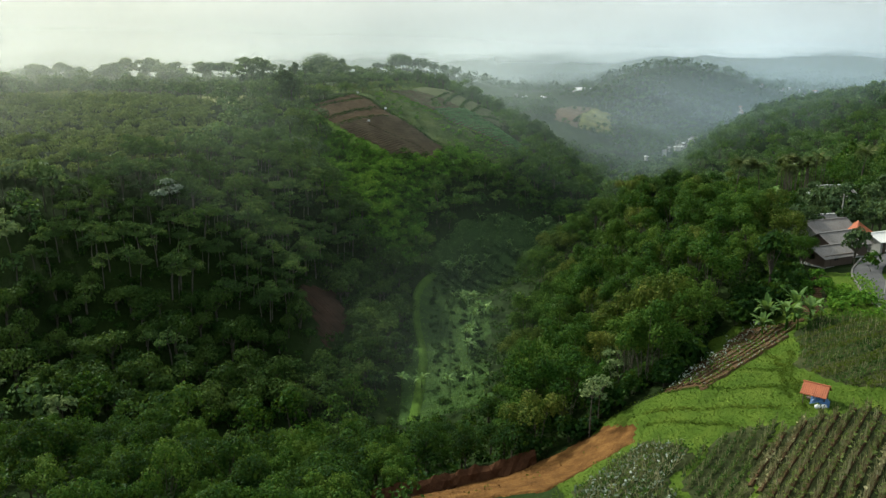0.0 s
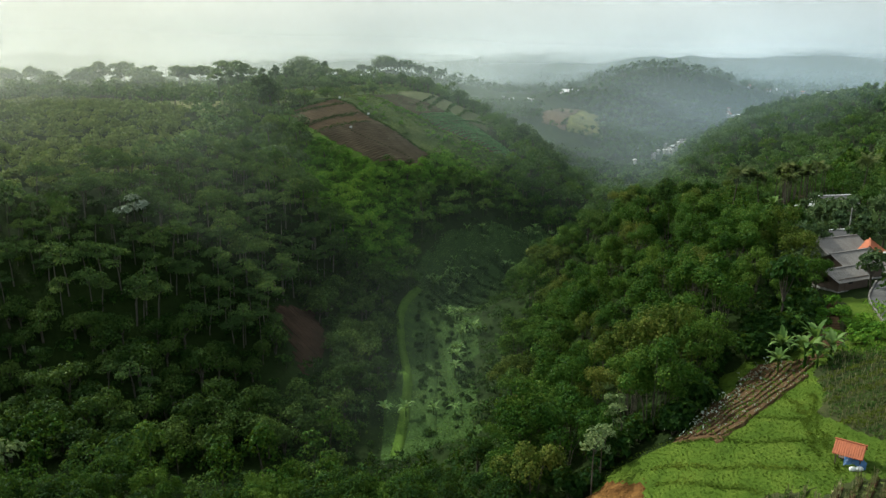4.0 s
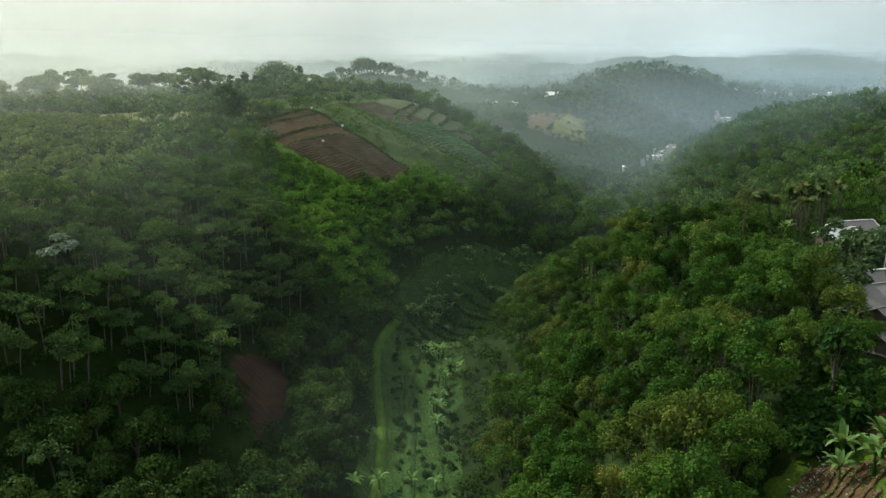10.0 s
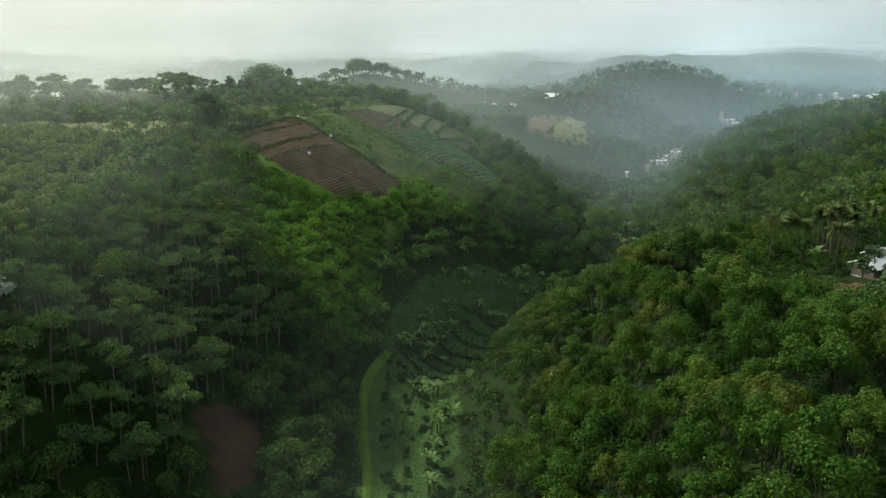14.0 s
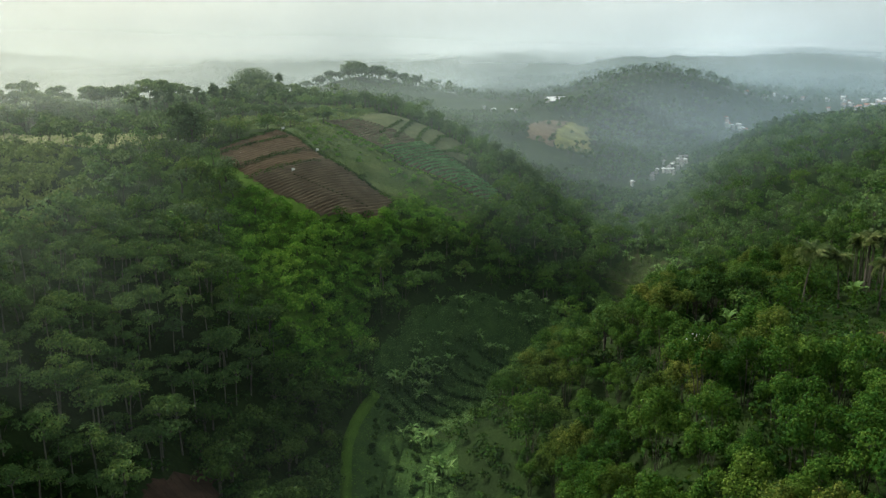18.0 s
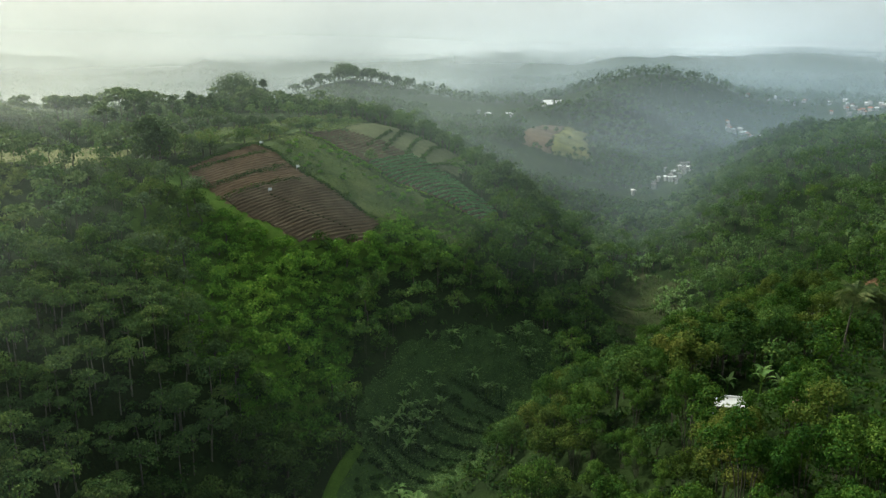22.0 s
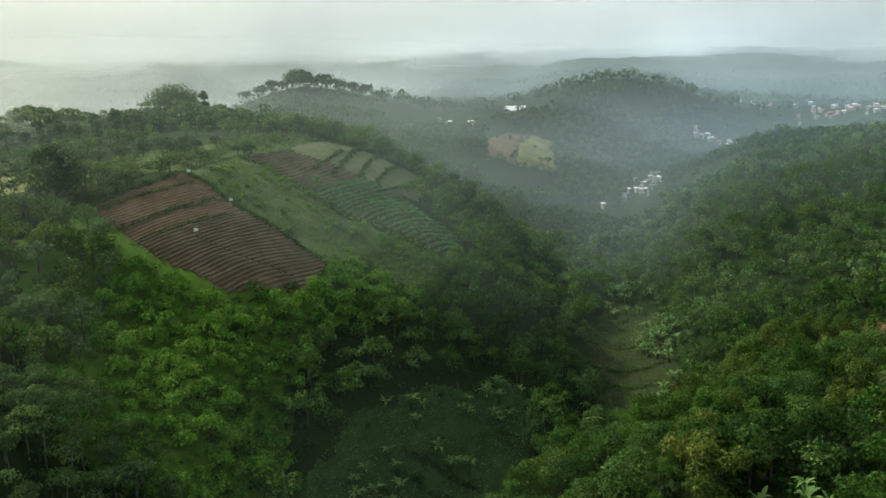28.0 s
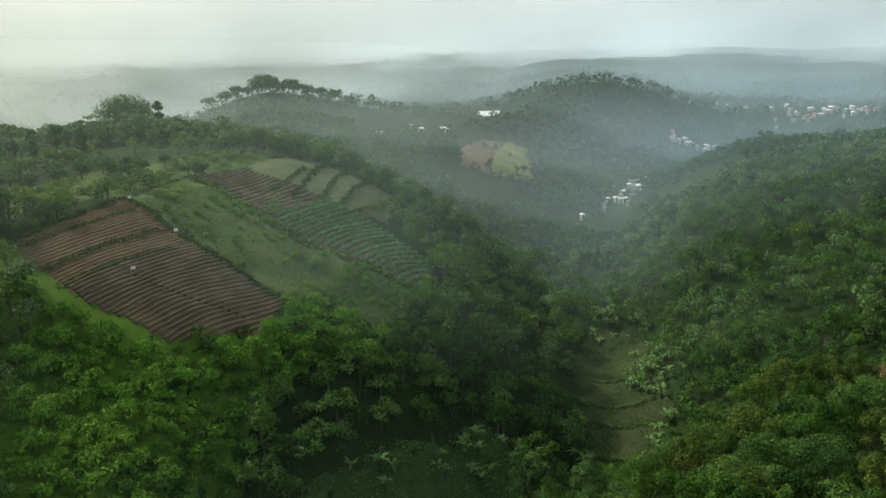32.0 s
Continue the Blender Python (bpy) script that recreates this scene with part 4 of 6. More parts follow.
M_CUT = earth("red_earth_cut", [(0.25, (0.030, 0.013, 0.007)), (0.5, (0.060, 0.028, 0.014)), (0.8, (0.11, 0.055, 0.026))], 0.8, 3.0, 0.97, 0.3)


def box(bm, x0, x1, y0, y1, z0, z1, bevel=0.0):
    """A box with its edges taken off a little."""
    v = [bm.verts.new(p) for p in ((x0, y0, z0), (x1, y0, z0), (x1, y1, z0), (x0, y1, z0), (x0, y0, z1), (x1, y0, z1), (x1, y1, z1), (x0, y1, z1))]
    fs = [bm.faces.new([v[i] for i in f]) for f in ((3, 2, 1, 0), (4, 5, 6, 7), (0, 1, 5, 4), (1, 2, 6, 5), (2, 3, 7, 6), (3, 0, 4, 7))]
    if bevel:
        bmesh.ops.bevel(bm, geom=list({e for f in fs for e in f.edges}), offset=bevel, segments=1, affect="EDGES")
    return bm


def block(x0, x1, y0, y1, z0, z1, bevel=0.015):
    return box(bmesh.new(), x0, x1, y0, y1, z0, z1, bevel)


def ribbed(length, run, rise, thick=0.05, rib=0.25, up=0.05, sag=0.0):
    """One slope of a ribbed roof: along x, falling towards -y from the ridge at y 0, z 0."""
    n, k = max(4, int(length / rib * 2)), 5
    x = np.linspace(-length / 2, length / 2, n + 1)
    v, f = [], []
    for side in (0, 1):
        for j in range(k + 1):
            s = j / k
            for i in range(n + 1):
                v.append((x[i], -run * s, -rise * s + up * (i % 2) - thick * side - sag * math.sin(3.14 * s)))
    w, m = n + 1, (n + 1) * (k + 1)
    for j in range(k):
        for i in range(n):
            a = j * w + i
            f += [(a, a + w, a + w + 1, a + 1), (m + a, m + a + 1, m + a + w + 1, m + a + w)]
    for i in range(n):
        f += [(i, i + 1, m + i + 1, m + i), (k * w + i + 1, k * w + i, m + k * w + i, m + k * w + i + 1)]
    for j in range(k):
        f += [(j * w, m + j * w, m + (j + 1) * w, (j + 1) * w), (j * w + n, (j + 1) * w + n, m + (j + 1) * w + n, m + j * w + n)]
    return raw_mesh("roof_slope", v, f, [])


def wall_with_holes(length, tall, thick, holes, peak=0.0):
    """An upright wall along x from 0, its foot at z 0, with holes (x0, x1, z0, z1) that go through it."""
    xs_ = sorted({0.0, length} | {h[0] for h in holes} | {h[1] for h in holes})
    zs_ = sorted({0.0, tall} | {h[2] for h in holes} | {h[3] for h in holes})
    bm = bmesh.new()
    for x0, x1 in zip(xs_, xs_[1:]):
        for z0, z1 in zip(zs_, zs_[1:]):
            if not any(h[0] <= x0 < h[1] and h[2] <= z0 < h[3] for h in holes):
                box(bm, x0, x1, -thick / 2, thick / 2, z0, z1)
    bmesh.ops.remove_doubles(bm, verts=bm.verts[:], dist=0.001)
    twice = [f for f in bm.faces if sum(1 for g in f.verts[0].link_faces if g is not f and set(g.verts) == set(f.verts))]
    bmesh.ops.delete(bm, geom=twice, context="FACES_ONLY")
    if peak:
        v = [bm.verts.new(p) for y_ in (-thick / 2, thick / 2) for p in ((0, y_, tall), (length, y_, tall), (length / 2, y_, tall + peak))]
        for q in ((0, 1, 2), (5, 4, 3), (0, 3, 4, 1), (1, 4, 5, 2), (2, 5, 3, 0)):
            bm.faces.new([v[i] for i in q])
    return bm


def put(ob, x=0, y=0, z=0, rz=0, rx=0, ry=0):
    ob.matrix_basis = pose(x, y, z, rx, ry, rz)
    return ob


def house(x, y, turn, length, depth, tall, rise, roof, walls, label, base=None, eave=0.7, windows=2, edge=True, second=None, name="house"):
    """A low gabled house: four walls with real openings, two ribbed roof slopes, a ridge cap, doors and windows."""
    e = tagged(new(name), label, "house", "houses of the hamlet")
    z = (float(height(x, y)) if base is None else base) - 0.15
    put(e, x, y, z, turn)
    part("foundation", block(-length / 2 - 0.15, length / 2 + 0.15, -depth / 2 - 0.15, depth / 2 + 0.15, -1.2, 0.16), M_PLASTER, e)
    door = (0.6, 1.45, 0.0, 2.0)
    step = (length - 2.4) / max(windows, 1)
    wins = [(2.1 + step * i, 2.1 + step * i + min(1.1, step * 0.6), 0.95, 1.95) for i in range(windows)]
    front = put(part("wall", wall_with_holes(length, tall, 0.14, [door] + wins), walls, e), -length / 2, -depth / 2, 0.16)
    put(part("wall", wall_with_holes(length, tall, 0.14, wins[:1]), walls, e), -length / 2, depth / 2, 0.16)
    for sx in (-1, 1):
        put(part("wall", wall_with_holes(depth - 0.15, tall, 0.14, [(depth * 0.4, depth * 0.4 + 0.9, 1.0, 1.9)], rise * 0.94), walls, e), sx * (length / 2 - 0.07), -depth / 2 + 0.075, 0.16, 90)
    put(part("door", block(0, 0.83, -0.03, 0.03, 0, 1.98), M_PLANK, e, "brown plank door"), -length / 2 + 0.61, -depth / 2 + 0.02, 0.16)
    for w in wins:
        wide, high = w[1] - w[0], w[3] - w[2]
        win = put(part("window", block(0.05, wide - 0.05, -0.012, 0.012, 0.05, high - 0.05, 0), M_GLASS, e), -length / 2 + w[0], -depth / 2 + 0.02, 0.16 + w[2])
        bm = bmesh.new()
        for b_ in ((0, wide, 0, 0.06), (0, wide, high - 0.06, high), (0, 0.06, 0.06, high - 0.06), (wide - 0.06, wide, 0.06, high - 0.06), (wide / 2 - 0.03, wide / 2 + 0.03, 0.06, high - 0.06)):
            box(bm, b_[0], b_[1], -0.05, 0.05, b_[2], b_[3])
        part("frame", bm, M_PLANK, win)
    run, top = depth / 2 + eave, tall + 0.16 + rise
    drop = rise * run / (depth / 2)
    a = part("roof", ribbed(length + 2 * eave, run, drop, sag=0.05), roof, e)
    put(a, 0, 0, top + 0.1)
    b = part("roof", ribbed(length + 2 * eave, run, drop, sag=0.04), second or roof, e)
    put(b, 0, 0, top + 0.1, 180)
    part("ridge_cap", block(-length / 2 - eave, length / 2 + eave, -0.16, 0.16, top + 0.1, top + 0.2, 0.03), M_WHITE if edge else roof, e)
    if edge:
        slope = math.degrees(math.atan2(drop, run))
        for sx in (-1, 1):
            for sy in (-1, 1):
                f = part("barge_board", block(-0.035, 0.035, 0, math.hypot(run, drop), -0.05, 0.1, 0.01), M_WHITE, e)
                f.matrix_basis = pose(sx * (length / 2 + eave), 0, top + 0.04, 0, 0, 0 if sy > 0 else 180) @ pose(0, 0, 0, -slope)
    return e


# ---------------------------------------------------------------- the hamlet and its road
house(79, 166, 12, 8.5, 6.0, 2.7, 1.5, M_TIN_DARK, M_PLASTER, "pale plastered house under a dark roof with white edges", windows=2)
house(73.6, 153, 20, 9.0, 7.0, 2.6, 1.9, M_TIN_GREY, M_PLASTER, "long house under a weathered grey-brown tin roof", windows=3, edge=False)
house(78.6, 150.6, 62, 5.4, 4.6, 2.7, 1.6, M_TILE, M_PLASTER, "small house with a red-orange tiled roof", windows=1, edge=False)
house(71.5, 143.6, 24, 8.2, 6.4, 2.4, 1.6, M_TIN_GREY, M_PLANK, "grey tin-roofed house with brown plank walls", windows=1, edge=False)
house(66.6, 136.6, 24, 6.6, 5.0, 1.8, 1.1, M_TIN_GREY, M_PLANK, "low grey lean-to with brown plank walls", windows=1, edge=False)
house(81.0, 146.8, 24, 4.6, 4.2, 2.4, 0.9, M_TIN_WHITE, M_PLASTER, "small house with a bright white tin roof", windows=1)
house(98.6, 211.5, 16, 7.5, 5.5, 2.5, 1.2, M_TIN_WHITE, M_PLANK, "house with a pale roof below the palm grove", windows=2)
house(105, 217, 10, 8.5, 6.0, 2.5, 1.4, M_TIN_DARK, M_PLASTER, "house with a dark roof among the trees", windows=2)
shed = house(54.5, 205, -14, 3.8, 3.2, 2.2, 0.7, M_TIN_PALE, M_PLANK, "small shed with a bleached tin roof among bananas", windows=1, edge=False, name="shed", eave=0.3)
tagged(shed, category="shed")
lean_to = house(63.6, 200.6, -20, 3.0, 2.6, 1.8, 0.5, M_RUST, M_PLANK, "low shed with a rusty brown tin roof among bananas", windows=1, edge=False, name="shed", eave=0.3)
tagged(lean_to, category="shed")
drape("bare_soil", [(83, 198), (92, 199), (94, 206), (86, 206)], M_BROWN, "bare brown earth below a house", "soil", step=0.8)
drape("bare_soil", EAST_SOIL, M_BROWN, "bare brown terrace on the eastern slope", "soil", step=1.0)

ROAD = [(64, 20), (63.5, 70), (62.5, 95), (64, 112), (68.5, 127), (76, 138), (90, 146), (110, 158)]


def ribbon(line, wide, lift, step=1.5):
    """A strip along a line on the land: vertices and quads, with skirts."""
    pts = []
    for (x0, y0), (x1, y1) in zip(line, line[1:]):
        k = max(2, int(math.hypot(x1 - x0, y1 - y0) / step))
        pts += [(x0 + (x1 - x0) * i / k, y0 + (y1 - y0) * i / k) for i in range(k)]
    p = np.array(pts + [line[-1]], float)
    for _ in range(6):
        p[1:-1] = 0.25 * p[:-2] + 0.5 * p[1:-1] + 0.25 * p[2:]
    d = np.gradient(p, axis=0)
    d /= np.linalg.norm(d, axis=1, keepdims=True)
    nrm = np.stack([-d[:, 1], d[:, 0]], 1)
    v, w = [], (-0.5, -0.5, 0.0, 0.5, 0.5)
    for i, a in enumerate(w):
        q = p + nrm * wide * a
        v.append(np.stack([q[:, 0], q[:, 1], height(q[:, 0], q[:, 1]) + (lift if 0 < i < 4 else -0.4)], 1))
    n = len(p)
    f = [(j * n + i, j * n + i + 1, (j + 1) * n + i + 1, (j + 1) * n + i) for j in range(4) for i in range(n - 1)]
    return np.concatenate(v), f


tagged(new("road", raw_mesh("road", *ribbon(ROAD, 4.2, 0.22), [M_ASPHALT], smooth=False)), "narrow worn asphalt road winding into the hamlet", "road", kind="structure")
kerb = [(x - 2.35, y + 0.4) for x, y in ROAD[:6]]
tagged(new("kerb", raw_mesh("kerb", *ribbon(kerb, 0.24, 0.42), [M_TIN_GREY])), "low pale concrete kerb along the road", "kerb", kind="structure")

for px, py, tall in ((64.5, 113.5, 8.0), (86, 172, 8.0)):
    pole = tagged(new("utility_pole"), "slim grey utility pole beside the road", "utility pole")
    put(pole, px, py, float(height(px, py)) - 0.3)
    part("shaft", raw_mesh("shaft", *tube([(0, 0, 0), (0.03, 0, tall / 2), (0.1, 0, tall)], [0.13, 0.11, 0.08], 8), [M_POLE], smooth=True), None, pole)
    part("crossarm", block(-0.8, 0.9, -0.05, 0.05, tall - 0.7, tall - 0.58), M_PLANK, pole)
    for dx in (-0.65, 0.75):
        part("insulator", raw_mesh("insulator", *tube([(dx, 0, tall - 0.58), (dx, 0, tall - 0.4)], [0.05, 0.03], 6), [M_WHITE]), None, pole)

# ---------------------------------------------------------------- the field hut
hut = tagged(new("field_hut"), "tiny open field hut with an orange tiled roof on posts", "hut")
HX, HY = 39.6, 80.0
put(hut, HX, HY, float(height(HX, HY)) - 0.1, -38)
for sx in (-1, 1):
    for sy in (-1, 1):
        part("post", raw_mesh("post", *tube([(sx * 1.05, sy * 0.75, -0.2), (sx * 1.03, sy * 0.75, 1.7)], [0.06, 0.05], 6), [M_PLANK]), None, hut)
put(part("roof", ribbed(2.6, 1.3, 0.95, 0.05, 0.2, 0.05), M_TILE, hut, "orange clay tile slope"), 0, 0, 2.35)
put(part("roof", ribbed(2.6, 1.3, 0.95, 0.05, 0.2, 0.05), M_TILE, hut, "orange clay tile slope"), 0, 0, 2.35, 180)
part("ridge_cap", raw_mesh("ridge_cap", *tube([(-1.4, 0, 2.36), (1.4, 0, 2.36)], [0.09, 0.09], 8), [M_TILE]), None, hut)
part("bench", block(-0.95, 0.95, 0.1, 0.7, 0.4, 0.48), M_PLANK, hut)
bm = bmesh.new()
bmesh.ops.create_grid(bm, x_segments=14, y_segments=10, size=0.5)
for v in bm.verts:
    s, t = v.co.x * 2, v.co.y * 2
    v.co = Vector((s * 0.95 + 0.35, -0.62 - 0.45 * t * 0.5, 1.0 - 0.75 * s * s * 0.55 - 0.35 * t + 0.05 * math.sin(9 * s + 3 * t)))
bmesh.ops.solidify(bm, geom=bm.faces[:], thickness=0.02)
tarp = tagged(new("tarpaulin", bpy.data.meshes.new("tarpaulin")), "blue tarpaulin slung over goods beside the hut", "tarpaulin")
bm.to_mesh(tarp.data)
bm.free()
tarp.data.materials.append(M_TARP)
tarp.matrix_basis = pose(HX + 0.15, HY - 0.25, float(height(HX, HY)) - 0.1, 0, 0, -38)
for i, (dx, dy) in enumerate(((-0.35, -1.45), (0.2, -1.6))):
    bm = bmesh.new()
    bmesh.ops.create_icosphere(bm, subdivisions=2, radius=0.3)
    for v in bm.verts:
        v.co = Vector((v.co.x * 1.2, v.co.y * 0.8, max(v.co.z, -0.2) * 0.85 + 0.08 * noise.noise(v.co * 4)))
    sack = tagged(new("sack", bpy.data.meshes.new("sack")), "white plastic sack lying on the grass", "sack")
    bm.to_mesh(sack.data)
    bm.free()
    sack.data.materials.append(M_PLASTIC)
    put(sack, HX + dx, HY + dy, float(height(HX + dx, HY + dy)) + 0.28)


# ---------------------------------------------------------------- beds, rows and hedges of the fields
def bed_lines(poly, way, pitch, start=0.0, grow=0.0):
    """Lines across a plot, pitch apart, along way."""
    u = np.array(way, float) / math.hypot(*way)
    w = np.array([u[1], -u[0]])
    p = np.array(poly, float)
    lo, hi, s0, s1 = (p @ w).min(), (p @ w).max(), (p @ u).min(), (p @ u).max()
    for o in np.arange(lo + start + pitch * 0.5, hi, pitch):
        s = np.arange(s0, s1, 1.0)
        q = o * w[None] + s[:, None] * u[None]
        k = np.where(inside(poly, q[:, 0], q[:, 1]))[0]
        if len(k) > 2:
            yield q[k[0]:k[-1] + 1]


def ridge(line, wide, high, rng, lift=0.1):
    """A raised bed along a line on the land."""
    d = np.gradient(line, axis=0)
    d /= np.linalg.norm(d, axis=1, keepdims=True)
    nrm = np.stack([-d[:, 1], d[:, 0]], 1)
    v = []
    for a, h in ((-0.5, -0.15), (-0.24, high), (0.24, high), (0.5, -0.15)):
        q = line + nrm * (wide * (a + rng.uniform(-0.04, 0.04, (len(line), 1))))
        v.append(np.stack([q[:, 0], q[:, 1], height(q[:, 0], q[:, 1]) + lift + h * rng.uniform(0.75, 1.2, len(line))], 1))
    n = len(line)
    f = [(j * n + i, (j + 1) * n + i, (j + 1) * n + i + 1, j * n + i + 1) for j in range(3) for i in range(n - 1)]
    return np.concatenate(v), f


def tufts(line, per_metre, size, rng, tall=0.3, lift=0.3, spread=0.25, upright=0.3, ruffle=0.6):
    """Small plants along a line: n x 4 x 3."""
    length = np.linalg.norm(np.diff(line, axis=0), axis=1).sum()
    k = max(3, int(length * per_metre))
    t = rng.uniform(0, len(line) - 1, k)
    i = np.minimum(t.astype(int), len(line) - 2)
    q = line[i] + (line[i + 1] - line[i]) * (t - i)[:, None] + rng.normal(size=(k, 2)) * spread
    c = np.stack([q[:, 0], q[:, 1], height(q[:, 0], q[:, 1]) + lift + rng.uniform(0, tall, k)], 1)
    nrm = rng.normal(size=(k, 3)) * ruffle + [0, 0, upright]
    return leaves(c, nrm, size, size * 0.5, rng)


def thing_of(name):
    return [o for o in scene.collection.objects if o.name.split(".")[0] == name]


r = np.random.RandomState(61)
knoll_field, patch_field = thing_of("ploughed_field")
rows_field, terraces = thing_of("crop_field")
ROW_WAY = (0.61, 0.79)
for line in bed_lines(FIELD, ROW_WAY, 1.05):
    upper = (line[:, 0] * 0.79 - line[:, 1] * 0.61).mean() < -216.3
    part("bed", raw_mesh("bed", *ridge(line, 0.6, 0.16 if upper else 0.42, r), [M_BROWN if upper else M_DRY]), None, knoll_field)
for line in bed_lines(PATCH, (0.8, -0.6), 1.6):
    part("bed", raw_mesh("bed", *ridge(line, 0.9, 0.1, r), [M_DARKSOIL]), None, patch_field)
for line in bed_lines(ROWS_FIELD, (0.44, 0.9), 1.7):
    green = line[:, 0].mean() > 2
    part("bed", raw_mesh("bed", *ridge(line, 0.8, 0.45, r), [M_DRY]), None, rows_field)
    row = tufts(line, 14 if green else 1.6, 0.36 if green else 0.2, r, 0.35, 0.55, 0.2)
    part("crop_row", raw_mesh("crop_row", *as_mesh(row), [M_CROP]), None, rows_field, "low green crop plants in a row")


def hedge(points, rng, label, mat=None, thick=0.8, per=9, size=0.42, tall=0.9, ruffle=0.6):
    line = []
    for (x0, y0), (x1, y1) in zip(points, points[1:]):
        k = max(2, int(math.hypot(x1 - x0, y1 - y0)))
        line += [(x0 + (x1 - x0) * i / k, y0 + (y1 - y0) * i / k) for i in range(k)]
    line = np.array(line + [points[-1]], float)
    line += np.stack([waves(line[:, 0], line[:, 1], 71, 7, 2), waves(line[:, 0], line[:, 1], 72, 7, 2)], 1) * 0.6
    q = tufts(line, per, size, rng, tall, 0.1, thick * 0.4, 0.5 if ruffle > 0.5 else 1.0, ruffle)
    return tagged(new("hedge", raw_mesh("hedge", *as_mesh(q), [mat or M_BROAD_SHADED])), label, "hedge", "field hedges")


for pts in ([(-50.5, 314), (-33.1, 337.6)], [(-43.9, 307), (-27, 330.5)], [(-39.8, 303), (-22.5, 325.1)], [(-53, 315), (-37.5, 345)],
            [(-37, 345), (-28, 336), (-20, 328.5), (-8, 323), (1, 319)]):
    hedge(pts, r, "grassy bank with weeds between ploughed strips", M_BROAD_SHADED, 1.3, 26, 0.26, 0.5)
for pts in ([(2.8, 404), (-5.3, 374.5)], [(10, 430), (0.2, 373)], [(16, 431), (6.9, 373)], [(23, 427), (11, 370.5)], [(30, 410), (13.8, 372)]):
    hedge(pts, r, "dark hedge edging a terrace plot", M_BROAD_SHADED, 0.8, 14, 0.36, 0.6)
hedge([(-27, 377), (4, 343.5), (33, 340.5)], r, "weedy edge below the crop rows", M_SHRUB, 1.2, 10, 0.34, 0.5)
track = tagged(new("footpath", raw_mesh("footpath", *ribbon([(-28.4, 311), (-18, 307.5), (-6.8, 308.6)], 0.45, 0.36), [M_FALLOW])), "narrow trodden path across the ploughed field", "path", kind="structure")

for mx, my in ((-35.8, 342.6), (-23.5, 329.7), (-28.6, 310.9)):
    marker = tagged(new("field_marker"), "thin pole with a white rag at the field's edge", "marker", "field markers")
    put(marker, mx, my, float(height(mx, my)))
    part("pole", raw_mesh("pole", *tube([(0, 0, -0.3), (0.05, 0, 1.7)], [0.05, 0.035], 6), [M_POLE], smooth=True), None, marker)
    part("rag", block(0.0, 0.9, -0.02, 0.02, 1.0, 1.65, 0.01), M_PLASTIC, marker, "white plastic rag")

# Grass strips of the valley floor, and tufts on all the meadows.
for line, wide in (([(-3, 252), (-6.5, 238), (-8, 226), (-7, 209), (-5.2, 192), (-4.5, 178), (-5, 160), (-6, 146)], 2.1), ([(3, 236), (0.2, 218), (0.2, 204), (1.0, 188), (0.6, 172), (0.5, 150)], 2.2),
                   ([(8, 228), (5.6, 206), (5.4, 190), (5.8, 170), (5.5, 150)], 2.0)):
    tagged(new("grass_strip", raw_mesh("grass_strip", *ribbon(line, wide, 0.2), [M_STRIP if wide == 2.1 else M_MEADOW], smooth=True)), "bright green grass strip winding along the valley floor", "grass strip", kind="structure")
for poly, pitch, size, mat, label in ((MEADOW, 0.5, 0.2, M_EAST, "rank weeds on the damp valley floor"), (BANANA_FLAT, 0.48, 0.28, M_MIXED_HAZED, "rank weeds under the bananas"), (CLEARING, 0.5, 0.22, M_EAST, "thin weeds on the fallow clearing"),
                                     (BALK, 0.5, 0.22, M_OLIVE, "tufted grass and weeds between the fields"), (KNOLL_TOP, 0.75, 0.26, M_OLIVE, "tufted grass on the hilltop"), (PLATEAU, 1.6, 0.3, M_OLIVE, "dry grass on the plateau")):
    gx_, gy_ = [p[0] for p in poly], [p[1] for p in poly]
    x, y = scatter(min(gx_), max(gx_), min(gy_), max(gy_), pitch, int(min(gy_)))
    k = inside(poly, x, y) & (waves(x, y, 75, 14, 3) > (-0.15 if poly is KNOLL_TOP else -0.6))
    if poly is MEADOW:
        k &= x > -3.3
    c = np.stack([x[k], y[k], height(x[k], y[k]) + 0.25], 1)
    tagged(new("weeds", raw_mesh("weeds", *as_mesh(leaves(c, r.normal(size=c.shape) * 0.5 + [0, 0, 0.7], size, size * 0.6, r)), [mat])), label, "weeds", kind="stuff")
x, y = scatter(-11, -2, 144, 256, 0.7, 163)
k = inside(MEADOW, x, y) & (x < -3.3) & (waves(x, y, 164, 5, 2) > -0.2)
c = np.stack([x[k], y[k], height(x[k], y[k]) + 0.25], 1)
tagged(new("grass_tufts", raw_mesh("grass_tufts", *as_mesh(leaves(c, r.normal(size=c.shape) * 0.3 + [0, 0, 1.0], 0.22, 0.12, r)), [M_LUSH])), "lush bright grass on the valley's widest strip", "grass", kind="stuff")
for i in range(5):
    s = (i + 0.3 + 0.5 * r.rand()) / 5
    hedge([(60 + 16 * s, 298 + 62 * s), (76 + 24 * s, 290 + 66 * s)], r, "low weedy terrace edge across the fallow clearing", M_EAST, 1.0, 26, 0.3, 0.5 + 0.4 * (i % 2))
for i in range(7):
    s = (i + 0.4) / 7
    hedge([(-1 + 20 * s, 254 + 26 * s), (11 + 22 * s, 242 + 38 * s)], r, "low terrace edge between banana plots", M_BROAD_SHADED, 0.9, 24, 0.3, 0.5)

